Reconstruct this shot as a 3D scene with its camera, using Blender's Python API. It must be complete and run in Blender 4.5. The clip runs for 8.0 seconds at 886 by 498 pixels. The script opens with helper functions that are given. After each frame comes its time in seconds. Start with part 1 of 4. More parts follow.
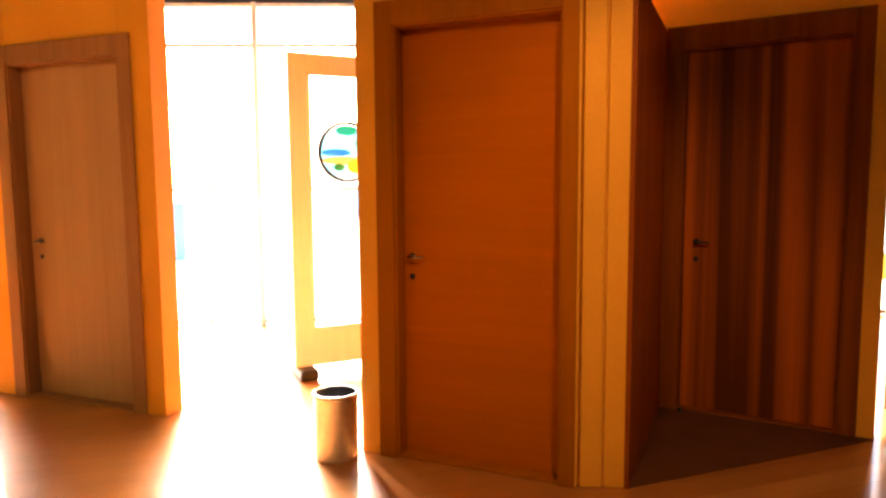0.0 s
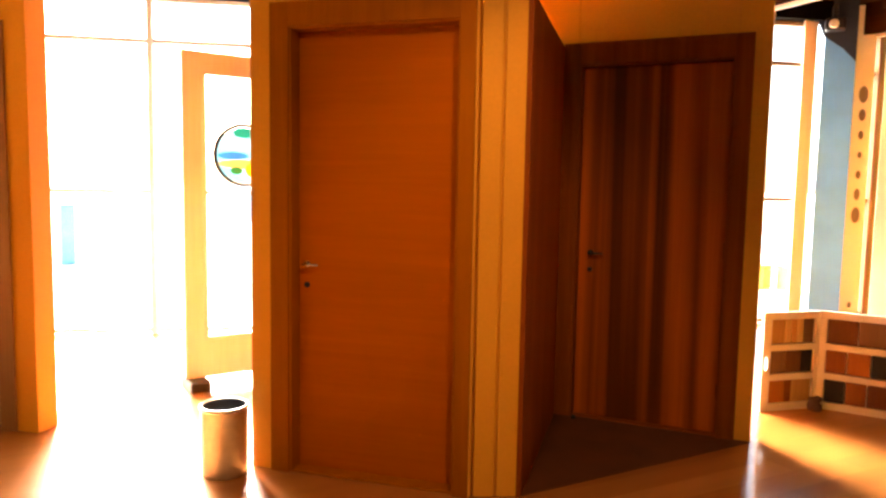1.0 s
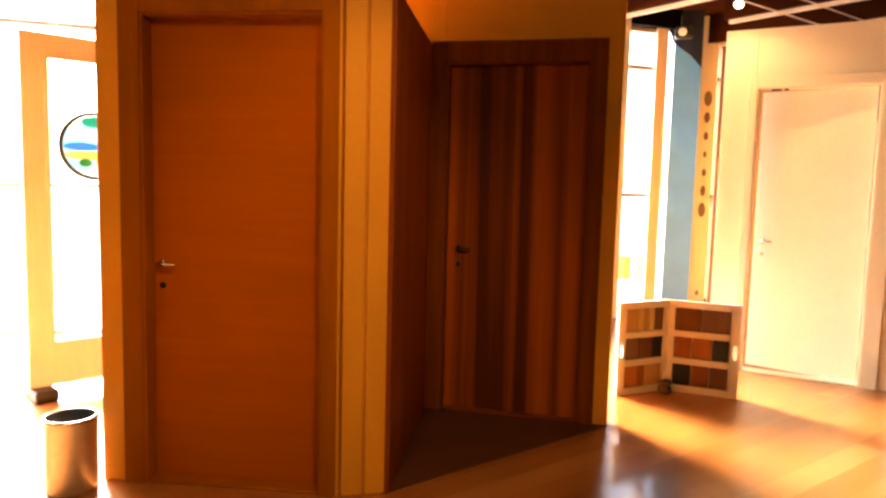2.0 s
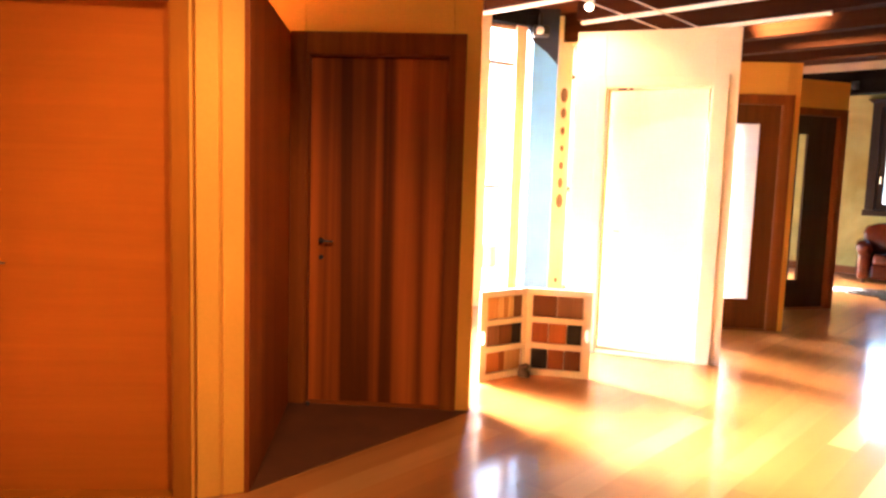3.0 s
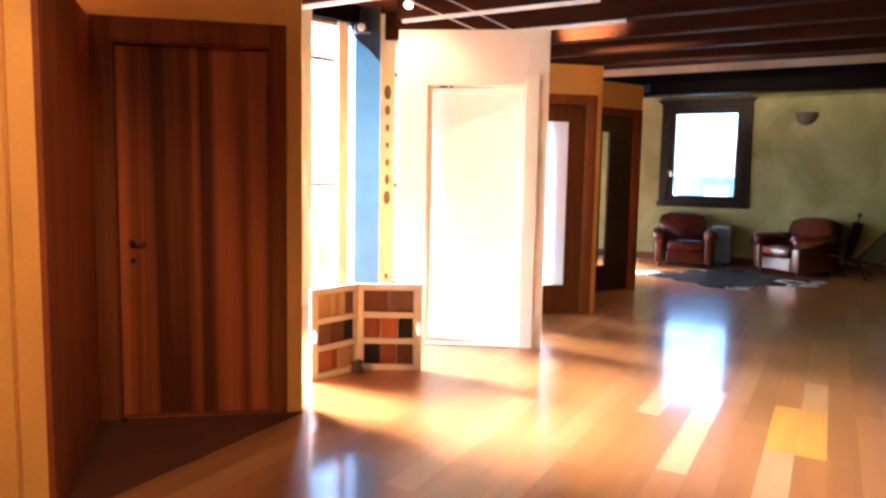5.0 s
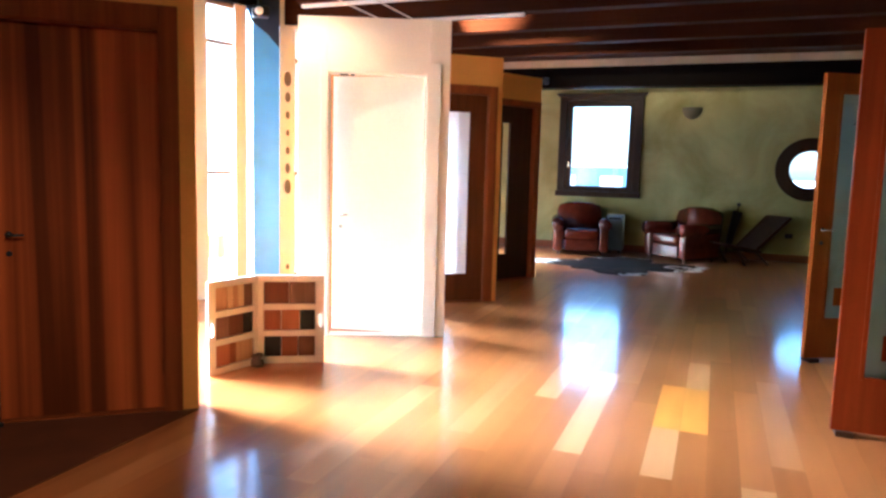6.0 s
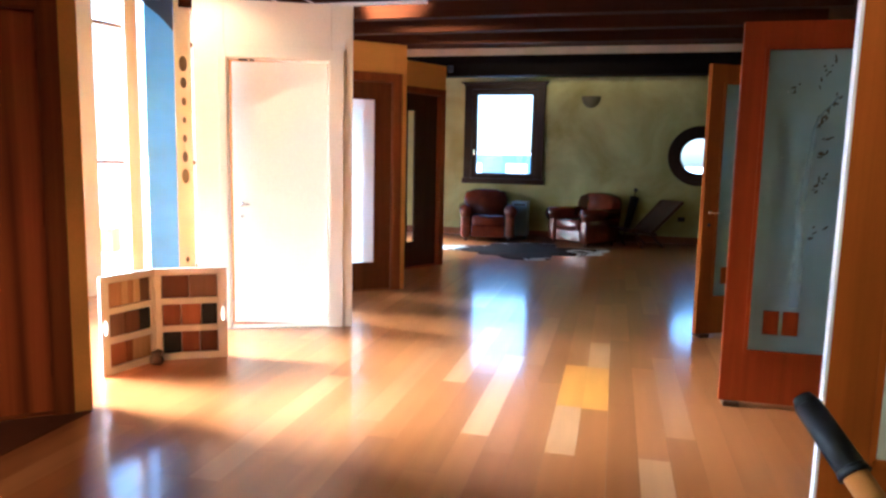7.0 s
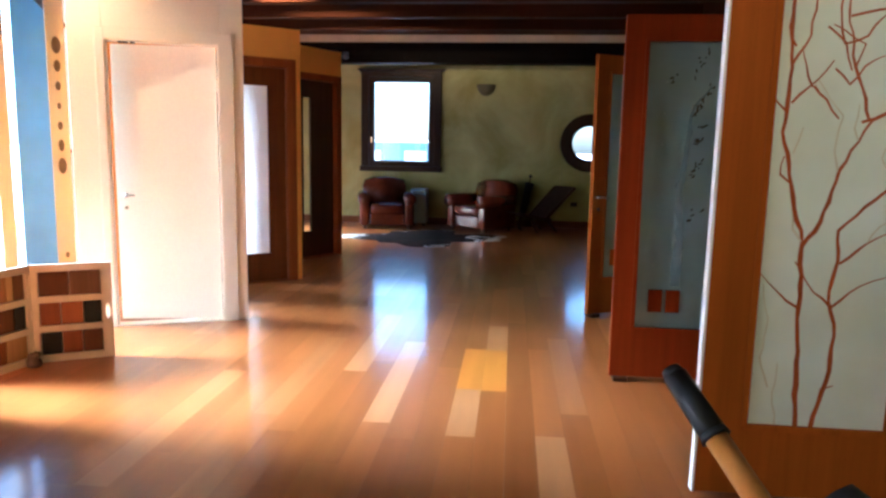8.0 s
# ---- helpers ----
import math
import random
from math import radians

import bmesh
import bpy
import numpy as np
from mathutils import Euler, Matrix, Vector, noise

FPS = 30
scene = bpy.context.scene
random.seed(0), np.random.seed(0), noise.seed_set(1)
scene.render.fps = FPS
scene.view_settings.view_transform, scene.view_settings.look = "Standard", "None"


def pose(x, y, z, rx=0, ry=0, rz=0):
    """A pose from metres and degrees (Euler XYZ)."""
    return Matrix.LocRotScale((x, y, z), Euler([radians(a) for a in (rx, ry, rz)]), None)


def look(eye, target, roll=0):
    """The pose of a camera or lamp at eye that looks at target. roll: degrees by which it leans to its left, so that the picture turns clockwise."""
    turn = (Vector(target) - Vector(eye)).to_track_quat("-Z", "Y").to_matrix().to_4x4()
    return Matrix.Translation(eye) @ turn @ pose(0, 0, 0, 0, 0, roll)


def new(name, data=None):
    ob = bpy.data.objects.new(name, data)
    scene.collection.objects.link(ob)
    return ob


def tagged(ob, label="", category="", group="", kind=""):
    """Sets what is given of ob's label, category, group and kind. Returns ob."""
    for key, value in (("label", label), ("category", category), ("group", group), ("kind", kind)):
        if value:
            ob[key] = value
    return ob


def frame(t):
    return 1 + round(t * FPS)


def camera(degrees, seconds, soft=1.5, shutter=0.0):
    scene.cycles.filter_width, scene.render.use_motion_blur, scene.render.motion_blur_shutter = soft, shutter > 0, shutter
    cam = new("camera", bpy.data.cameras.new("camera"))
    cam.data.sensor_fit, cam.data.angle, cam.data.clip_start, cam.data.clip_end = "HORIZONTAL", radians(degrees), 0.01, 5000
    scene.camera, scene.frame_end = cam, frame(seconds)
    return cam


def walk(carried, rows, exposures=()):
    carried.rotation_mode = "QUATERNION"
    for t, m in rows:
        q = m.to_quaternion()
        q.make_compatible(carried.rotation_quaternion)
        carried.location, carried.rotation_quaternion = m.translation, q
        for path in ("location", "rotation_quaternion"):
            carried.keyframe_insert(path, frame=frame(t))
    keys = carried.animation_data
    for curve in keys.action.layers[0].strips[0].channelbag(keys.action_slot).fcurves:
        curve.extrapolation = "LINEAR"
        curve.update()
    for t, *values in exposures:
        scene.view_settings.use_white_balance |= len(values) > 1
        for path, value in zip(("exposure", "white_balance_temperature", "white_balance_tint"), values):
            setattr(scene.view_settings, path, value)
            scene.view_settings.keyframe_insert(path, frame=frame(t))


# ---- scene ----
cam = camera(64.6, 8.0, soft=2.6)
PATH = [
    (0, (0.287, 0.063, 1.375), (-1.589, 0.727, 1.175), -0.4),
    (0.5, (0.282, 0.1, 1.369), (-1.555, 0.869, 1.187), 0.6),
    (1, (0.282, 0.137, 1.379), (-1.496, 1.035, 1.201), 1.0),
    (1.5, (0.285, 0.173, 1.387), (-1.415, 1.209, 1.201), 1.1),
    (1.7, (0.294, 0.183, 1.396), (-1.365, 1.283, 1.208), 1.2),
    (2.8, (0.324, 0.201, 1.4), (-1.082, 1.608, 1.196), 1.9),
    (3, (0.354, 0.216, 1.412), (-0.997, 1.676, 1.204), 1.8),
    (3.5, (0.349, 0.218, 1.38), (-0.874, 1.789, 1.184), 1.6),
    (4, (0.341, 0.223, 1.386), (-0.783, 1.864, 1.185), 1.5),
    (5.5, (0.366, 0.234, 1.385), (-0.491, 2.03, 1.181), 1.1),
    (6, (0.372, 0.235, 1.392), (-0.343, 2.089, 1.169), 1.5),
    (6.5, (0.378, 0.241, 1.39), (-0.196, 2.143, 1.154), 1.7),
    (7, (0.393, 0.243, 1.388), (-0.075, 2.171, 1.138), 1.2),
    (7.5, (0.395, 0.243, 1.389), (0.039, 2.194, 1.131), 1.0),
    (8, (0.411, 0.242, 1.388), (0.222, 2.213, 1.109), 1.0),
]
EXPOSURES = [(0, 3.2, 6900, 10), (1, 3.19, 7000, 10), (1.7, 2.83, 7300, 10), (2.8, 4.12, 6000, 10), (3.5, 4.24, 5450, 8), (4.2, 3.92, 5100, 7), (5.3, 3.56, 4380, 3), (6.5, 3.41, 4230, 1), (7.4, 3.19, 4270, 2), (8, 2.98, 4400, 3)]
walk(cam, [(t, look(eye, target, roll)) for t, eye, target, roll in PATH], EXPOSURES)
# ---- light ----
world = bpy.data.worlds.new("world")
scene.world = world
world.use_nodes = True
wn = world.node_tree
sky = wn.nodes.new("ShaderNodeTexSky")
sky.sky_type = "NISHITA"
sky.sun_disc = False
SUN_TO = Vector((-1.0, 0.02, 0.57)).normalized()
sky.sun_elevation = math.asin(SUN_TO.z)
sky.sun_rotation = math.atan2(SUN_TO.x, SUN_TO.y)
sky.dust_density = 3.0
wn.links.new(sky.outputs[0], wn.nodes["Background"].inputs[0])
wn.nodes["Background"].inputs[1].default_value = 0.15
sun = new("sun", bpy.data.lights.new("sun", "SUN"))
sun.data.energy = 4.2
sun.data.angle = radians(22.0)
sun.data.color = (1.0, 0.94, 0.88)
sun.matrix_world = look((-30, 0, 20), Vector((-30, 0, 20)) - SUN_TO)


def spot_light(name, eye, target, watts, colour=(1.0, 0.62, 0.28), size=70):
    lamp = new(name, bpy.data.lights.new(name, "SPOT"))
    lamp.data.energy, lamp.data.color, lamp.data.spot_size = watts, colour, radians(size)
    lamp.data.spot_blend, lamp.data.shadow_soft_size = 0.8, 0.04
    lamp.matrix_world = look(eye, target)
    return lamp


# ---- materials ----
def material(name, base, rough=0.5, metal=0.0):
    m = bpy.data.materials.new(name)
    m.use_nodes = True
    b = m.node_tree.nodes["Principled BSDF"]
    b.inputs["Base Color"].default_value = (*base, 1)
    b.inputs["Roughness"].default_value = rough
    b.inputs["Metallic"].default_value = metal
    return m, m.node_tree, b


def coords(nt, scale, rot=(0, 0, 0), vary=False):
    tc = nt.nodes.new("ShaderNodeTexCoord")
    mp = nt.nodes.new("ShaderNodeMapping")
    mp.inputs["Scale"].default_value = scale
    mp.inputs["Rotation"].default_value = rot
    if vary:
        info = nt.nodes.new("ShaderNodeObjectInfo")
        mul = nt.nodes.new("ShaderNodeVectorMath")
        mul.operation = "SCALE"
        mul.inputs[0].default_value = (37, 19, 53)
        nt.links.new(info.outputs["Random"], mul.inputs["Scale"])
        nt.links.new(mul.outputs[0], mp.inputs["Location"])
    nt.links.new(tc.outputs["Object"], mp.inputs[0])
    return mp.outputs[0]


def ramp(nt, fac, stops):
    r = nt.nodes.new("ShaderNodeValToRGB")
    while len(r.color_ramp.elements) < len(stops):
        r.color_ramp.elements.new(0.5)
    for e, (p, c) in zip(r.color_ramp.elements, stops):
        e.position, e.color = p, (*c, 1)
    nt.links.new(fac, r.inputs[0])
    return r.outputs[0]


def noise_tex(nt, vec, scale=5.0, detail=4.0, rough=0.5, distort=0.0):
    n = nt.nodes.new("ShaderNodeTexNoise")
    n.inputs["Scale"].default_value, n.inputs["Detail"].default_value = scale, detail
    n.inputs["Roughness"].default_value, n.inputs["Distortion"].default_value = rough, distort
    nt.links.new(vec, n.inputs["Vector"])
    return n.outputs[0]


def bump(nt, b, height, strength, distance=0.002):
    n = nt.nodes.new("ShaderNodeBump")
    n.inputs["Strength"].default_value, n.inputs["Distance"].default_value = strength, distance
    nt.links.new(height, n.inputs["Height"])
    nt.links.new(n.outputs[0], b.inputs["Normal"])


def mix(nt, kind, fac, a, c):
    n = nt.nodes.new("ShaderNodeMix")
    n.data_type, n.blend_type = "RGBA", kind
    for sock, v in ((n.inputs[0], fac), (n.inputs[6], a), (n.inputs[7], c)):
        if isinstance(v, (int, float)):
            sock.default_value = v
        elif isinstance(v, tuple):
            sock.default_value = (*v, 1)
        else:
            nt.links.new(v, sock)
    return n.outputs[2]


def shade(c, k):
    return tuple(min(1.0, v * k) for v in c)


def wood(name, base, rough=0.4, along="z", contrast=0.5, vary=True, coat=0.0, bands=1.0, grain=1.0, edge=0.2, spec=0.18, fine_mix=0.5, relief=0.12, run=0.6, wavy=1.2):
    """Wood with long grain and broad bands running along one axis of the object."""
    m, nt, b = material(name, base, rough)
    a = {"x": (run, 14, 14), "y": (14, run, 14), "z": (14, 14, run)}[along]
    v = coords(nt, a, vary=vary)
    broad = noise_tex(nt, v, 0.5 * bands, 3, 0.5, wavy)
    fine = noise_tex(nt, v, 4.0 * grain, 5 if relief else 2, 0.65, 0.4)
    c1 = ramp(nt, broad, ((0.5 - edge, shade(base, 1 - 0.85 * contrast)), (0.5 + edge, shade(base, 1 + 0.55 * contrast))))
    c2 = ramp(nt, fine, ((0.32, (0.72, 0.66, 0.6)), (0.68, (1.1, 1.08, 1.05))))
    col = mix(nt, "MULTIPLY", fine_mix, c1, c2)
    nt.links.new(col, b.inputs["Base Color"])
    r = nt.nodes.new("ShaderNodeMapRange")
    r.inputs["To Min"].default_value, r.inputs["To Max"].default_value = max(0.05, rough - 0.06), rough + 0.1
    nt.links.new(fine, r.inputs["Value"])
    if relief:
        nt.links.new(r.outputs[0], b.inputs["Roughness"])
    b.inputs["Coat Weight"].default_value = coat
    b.inputs["Specular IOR Level"].default_value = spec
    b.inputs["Coat Roughness"].default_value = 0.12
    if relief:
        bump(nt, b, fine, relief, 0.001)
    return m


def plaster(name, base, rough=0.75, patch=0.12, scale=1.2, tint=None, spec=0.5):
    m, nt, b = material(name, base, rough)
    b.inputs["Specular IOR Level"].default_value = spec
    v = coords(nt, (1, 1, 1))
    big = noise_tex(nt, v, scale, 5, 0.6, 0.6)
    col = ramp(nt, big, ((0.3, shade(base, 1 - patch)), (0.7, tint or shade(base, 1 + patch * 0.6))))
    fine = noise_tex(nt, v, 60, 3)
    nt.links.new(mix(nt, "MULTIPLY", 0.15, col, fine), b.inputs["Base Color"])
    bump(nt, b, fine, 0.15, 0.002)
    return m


def plain(name, base, rough=0.5, metal=0.0, spread=0.15, scale=8.0):
    m, nt, b = material(name, base, rough, metal)
    v = coords(nt, (1, 1, 1))
    n = noise_tex(nt, v, scale, 5, 0.6)
    nt.links.new(ramp(nt, n, ((0.3, shade(base, 1 - spread)), (0.7, shade(base, 1 + spread * 0.7)))), b.inputs["Base Color"])
    bump(nt, b, noise_tex(nt, v, 90, 2), 0.08, 0.001)
    return m


def glass(name, tint=(1, 1, 1), rough=0.0, ior=1.45):
    m, nt, b = material(name, tint, rough)
    b.inputs["Transmission Weight"].default_value = 1.0
    b.inputs["IOR"].default_value = ior
    return m


CREAM = plaster("cream_paint", (0.80, 0.325, 0.035), 0.6, 0.06, spec=0.15)
WHITE_PAINT = plaster("white_lacquer", (0.92, 0.83, 0.65), 0.4, 0.04)
FASCIA = plaster("dull_cream_fascia", (0.62, 0.47, 0.30), 0.7, 0.15, 2.5)
OLIVE = plaster("sponged_olive_plaster", (0.34, 0.30, 0.065), 0.85, 0.3, 0.9, (0.48, 0.435, 0.17))
WALL_WHITE = plaster("pale_plaster", (0.62, 0.60, 0.52), 0.85, 0.08)
TAUPE_WOOD = wood("taupe_veneer", (0.42, 0.215, 0.10), 0.45, "z", 0.10, fine_mix=0.25)
TAUPE_FRAME = wood("brown_frame_wood", (0.31, 0.13, 0.05), 0.45, "z", 0.2)
ORANGE_WOOD = wood("orange_cherry_veneer", (0.40, 0.086, 0.001), 0.5, "x", 0.09, bands=1.1, fine_mix=0.22, spec=0.06)
ORANGE_FRAME = wood("cherry_frame_wood", (0.34, 0.09, 0.002), 0.48, "z", 0.16, spec=0.06, fine_mix=0.35)
WING_WOOD = wood("walnut_wing_veneer", (0.27, 0.054, 0.005), 0.5, "z", 0.25, spec=0.08, fine_mix=0.5)
ZEBRA = wood("striped_walnut_veneer", (0.33, 0.066, 0.005), 0.5, "z", 0.8, bands=0.7, edge=0.13, spec=0.08, run=0.2, wavy=0.7)
DARK_FRAME = wood("walnut_frame_wood", (0.22, 0.05, 0.005), 0.5, "z", 0.3, spec=0.06)
DARK_BROWN = wood("dark_brown_wood", (0.045, 0.016, 0.006), 0.35, "z", 0.3)
CHESTNUT_WOOD = wood("dark_chestnut_wood", (0.12, 0.03, 0.004), 0.45, "z", 0.3, spec=0.1)
MIDBROWN = wood("red_brown_wood", (0.23, 0.052, 0.004), 0.5, "z", 0.3)
RED_WOOD = wood("reddish_cherry_wood", (0.205, 0.026, 0.0005), 0.45, "z", 0.2, spec=0.06, fine_mix=0.4)
AMBER_CHERRY = wood("amber_cherry_wood", (0.27, 0.066, 0.002), 0.48, "z", 0.16, spec=0.1, fine_mix=0.35)
HONEY = wood("honey_wood", (0.5, 0.2, 0.035), 0.4, "z", 0.2)
# Base colour is lightened to hold the flare over the glazed street door.
PALE_WOOD = wood("pale_door_wood", (0.88, 0.86, 0.86), 0.45, "z", 0.05, fine_mix=0.2)
MULLION_WOOD = wood("mullion_wood", (0.36, 0.22, 0.12), 0.45, "z", 0.2)
HOLE_BACKING = wood("grey_brown_backing", (0.24, 0.19, 0.14), 0.6, "z", 0.2)
POST_WOOD = wood("pale_post_wood", (0.74, 0.60, 0.44), 0.45, "z", 0.1, fine_mix=0.25)
MULLION_PALE = wood("pale_mullion_wood", (0.56, 0.58, 0.61), 0.5, "z", 0.12)
CEIL_WOOD = wood("dark_ceiling_boards", (0.055, 0.015, 0.003), 0.7, "x", 0.35, spec=0.06)
BEAM_WOOD = wood("dark_beam_wood", (0.040, 0.010, 0.002), 0.7, "x", 0.3, spec=0.06)
BLACK_BEAM = wood("blackened_beam", (0.007, 0.005, 0.004), 0.6, "x", 0.3, spec=0.03)
WINDOW_WOOD = wood("dark_window_wood", (0.026, 0.012, 0.007), 0.4, "z", 0.3)
BASE_WOOD = wood("baseboard_wood", (0.15, 0.05, 0.014), 0.35, "x", 0.25)
BAY_SHADE = plain("bay_floor_shade", (0.10, 0.026, 0.005), 0.6, 0, 0.3, 4)
def plank_wood(name, base, level="object"):
    """Lacquered oak: long soft grain, each plank a little different, under a glossy coat with slow waves in it."""
    m, nt, b = material(name, base, 0.3)
    grain = noise_tex(nt, coords(nt, (9, 0.5, 9), vary=True), 1.0, 2, 0.5)
    col = ramp(nt, grain, ((0.3, shade(base, 0.9)), (0.7, shade(base, 1.1))))
    src = nt.nodes.new("ShaderNodeObjectInfo" if level == "object" else "ShaderNodeNewGeometry")
    out = src.outputs["Random" if level == "object" else "Random Per Island"]
    col = mix(nt, "MULTIPLY", 1.0, col, ramp(nt, out, ((0.0, (0.90, 0.885, 0.87)), (0.5, (1, 1, 1)), (1.0, (1.07, 1.06, 1.04)))))
    nt.links.new(col, b.inputs["Base Color"])
    b.inputs["Roughness"].default_value = 0.285
    b.inputs["Specular IOR Level"].default_value = 0.15
    b.inputs["Coat Weight"].default_value = 0.8
    b.inputs["Coat Roughness"].default_value = 0.11
    geo = nt.nodes.new("ShaderNodeNewGeometry")
    wave = noise_tex(nt, geo.outputs["Position"], 5.0, 1, 0.4)
    n = nt.nodes.new("ShaderNodeBump")
    n.inputs["Strength"].default_value, n.inputs["Distance"].default_value = 0.12, 0.004
    nt.links.new(wave, n.inputs["Height"])
    nt.links.new(n.outputs[0], b.inputs["Normal"])
    nt.links.new(n.outputs[0], b.inputs["Coat Normal"])
    return m


PLANK_MID = plank_wood("plank_mid", (0.38, 0.130, 0.029))
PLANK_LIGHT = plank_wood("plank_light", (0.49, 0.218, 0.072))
PLANK_PALE = plank_wood("plank_pale", (0.43, 0.168, 0.046))
PLANK_DARK = plank_wood("plank_dark", (0.335, 0.110, 0.023))
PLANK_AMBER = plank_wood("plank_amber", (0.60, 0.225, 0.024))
PLANK_FAR = plank_wood("plank_far", (0.365, 0.124, 0.028), "island")
STEEL = plain("brushed_steel", (0.82, 0.77, 0.72), 0.48, 1.0, 0.08, 30)
CHROME = plain("chrome", (0.8, 0.8, 0.78), 0.15, 1.0, 0.03)
BLACK_PLASTIC = plain("black_rubber", (0.012, 0.012, 0.014), 0.5, 0, 0.2)
DARK_METAL = plain("dark_metal", (0.05, 0.05, 0.055), 0.4, 0.8)
NAVY_STEEL = plain("dark_navy_steel", (0.012, 0.022, 0.05), 0.5, 0, 0.2, 4)
BLUE_PAINT = plain("blue_steel_paint", (0.12, 0.37, 0.82), 0.4, 0, 0.12, 3)
SLATE_CLOTH = plain("dull_brown_cloth", (0.09, 0.06, 0.045), 0.8)
LINER = plain("grey_bin_liner", (0.05, 0.055, 0.07), 0.6)
LEATHER = plain("oxblood_leather", (0.095, 0.016, 0.006), 0.24, 0, 0.35, 5)
RACK_GREY = plain("sample_rack_card", (0.62, 0.54, 0.44), 0.55, 0, 0.08)
WHITE_TRACK = plain("white_track_metal", (0.82, 0.78, 0.70), 0.4, 0, 0.05)
SPOT_WHITE = plain("white_spot_housing", (0.8, 0.8, 0.78), 0.4)
HEATER = plain("grey_heater_enamel", (0.28, 0.36, 0.45), 0.4, 0, 0.08)
CONCRETE = plain("pale_concrete", (0.55, 0.53, 0.5), 0.9, 0, 0.15, 0.6)
PALE_GROUND = plain("sunlit_pale_paving", (0.78, 0.76, 0.73), 0.9, 0, 0.1, 0.4)
CLEAR = glass("clear_glass", (1, 1, 1), 0.0, 1.45)
STONE_PALE = plain("pale_render", (0.7, 0.68, 0.64), 0.9, 0, 0.1, 0.5)
YELLOW = plain("yellow_plastic", (0.8, 0.55, 0.05), 0.5)
CRATE_BLUE = plain("crate_blue", (0.12, 0.38, 0.56), 0.5)
PALE_BLUE = plain("pale_blue_paint", (0.11, 0.18, 0.22), 0.5)


SATIN, nt, b = material("white_satin_glass", (0.9, 0.9, 0.88), 0.5)
tl = nt.nodes.new("ShaderNodeBsdfTranslucent")
tl.inputs[0].default_value = (0.92, 0.92, 0.9, 1)
mx = nt.nodes.new("ShaderNodeMixShader")
mx.inputs[0].default_value = 0.7
nt.links.new(b.outputs[0], mx.inputs[1])
nt.links.new(tl.outputs[0], mx.inputs[2])
nt.links.new(mx.outputs[0], nt.nodes["Material Output"].inputs[0])


# ---- building helpers ----
def part(name, bm, mat, parent=None, label="", smooth=False):
    me = bpy.data.meshes.new(name)
    bmesh.ops.recalc_face_normals(bm, faces=bm.faces)
    for f in bm.faces:
        f.smooth = smooth
    bm.to_mesh(me)
    bm.free()
    me.materials.append(mat)
    ob = new(name, me)
    if parent:
        ob.parent = parent
    return tagged(ob, label)


def thing(name, m, label, category, group="", kind=""):
    ob = new(name)
    ob.matrix_world = m
    ob.empty_display_size = 0.1
    return tagged(ob, label, category, group, kind)


def add_box(bm, x0, x1, y0, y1, z0, z1, bevel=0.0):
    v = [bm.verts.new((x, y, z)) for z in (z0, z1) for y in (y0, y1) for x in (x0, x1)]
    faces = [bm.faces.new([v[i] for i in q]) for q in ((0, 2, 3, 1), (4, 5, 7, 6), (0, 1, 5, 4), (2, 6, 7, 3), (0, 4, 6, 2), (1, 3, 7, 5))]
    if bevel:
        edges = list({e for f in faces for e in f.edges})
        bmesh.ops.bevel(bm, geom=edges, offset=bevel, segments=2, affect="EDGES", profile=0.5)
    return bm


def box(x0, x1, y0, y1, z0, z1, bevel=0.0):
    return add_box(bmesh.new(), x0, x1, y0, y1, z0, z1, bevel)


def rod(a, b, r, r2=None, seg=16):
    bm = bmesh.new()
    add_rod(bm, a, b, r, r2, seg)
    return bm


def add_rod(bm, a, b, r, r2=None, seg=16):
    a, b = Vector(a), Vector(b)
    d = b - a
    m = Matrix.Translation((a + b) / 2) @ d.to_track_quat("Z", "Y").to_matrix().to_4x4()
    bmesh.ops.create_cone(bm, cap_ends=True, segments=seg, radius1=r, radius2=r if r2 is None else r2, depth=d.length, matrix=m)
    return bm


def lathe(profile, seg=40):
    """Turn (radius, height) pairs round z."""
    bm = bmesh.new()
    rings = [[bm.verts.new((r * math.cos(2 * math.pi * i / seg), r * math.sin(2 * math.pi * i / seg), z)) for i in range(seg)] for r, z in profile]
    for a, b in zip(rings, rings[1:]):
        for i in range(seg):
            j = (i + 1) % seg
            bm.faces.new((a[i], a[j], b[j], b[i]))
    return bm


def plate(outline, holes, y0, y1):
    """A plate in the xz plane with holes through it, from y0 to y1."""
    bm = bmesh.new()
    edges = []
    for loop in (outline, *holes):
        vs = [bm.verts.new((x, y0, z)) for x, z in loop]
        edges += [bm.edges.new((vs[i], vs[(i + 1) % len(vs)])) for i in range(len(vs))]
    faces = [g for g in bmesh.ops.triangle_fill(bm, edges=edges, use_beauty=True)["geom"] if isinstance(g, bmesh.types.BMFace)]
    ext = bmesh.ops.extrude_face_region(bm, geom=faces)
    bmesh.ops.translate(bm, vec=(0, y1 - y0, 0), verts=[g for g in ext["geom"] if isinstance(g, bmesh.types.BMVert)])
    return bm


def ring(cx, cz, rx, rz, n=28):
    return [(cx + rx * math.cos(2 * math.pi * i / n), cz + rz * math.sin(2 * math.pi * i / n)) for i in range(n)]


def along(a, b):
    """The pose at a whose x axis runs to b on the plan; y points to the back of what stands there."""
    return pose(a[0], a[1], 0, 0, 0, math.degrees(math.atan2(b[1] - a[1], b[0] - a[0])))


def length(a, b):
    return math.hypot(b[0] - a[0], b[1] - a[1])


# ---- structure ----
FAR_Y, RIGHT_X, BACK_Y, CEIL_Z = 13.3, 4.2, -4.0, 3.32


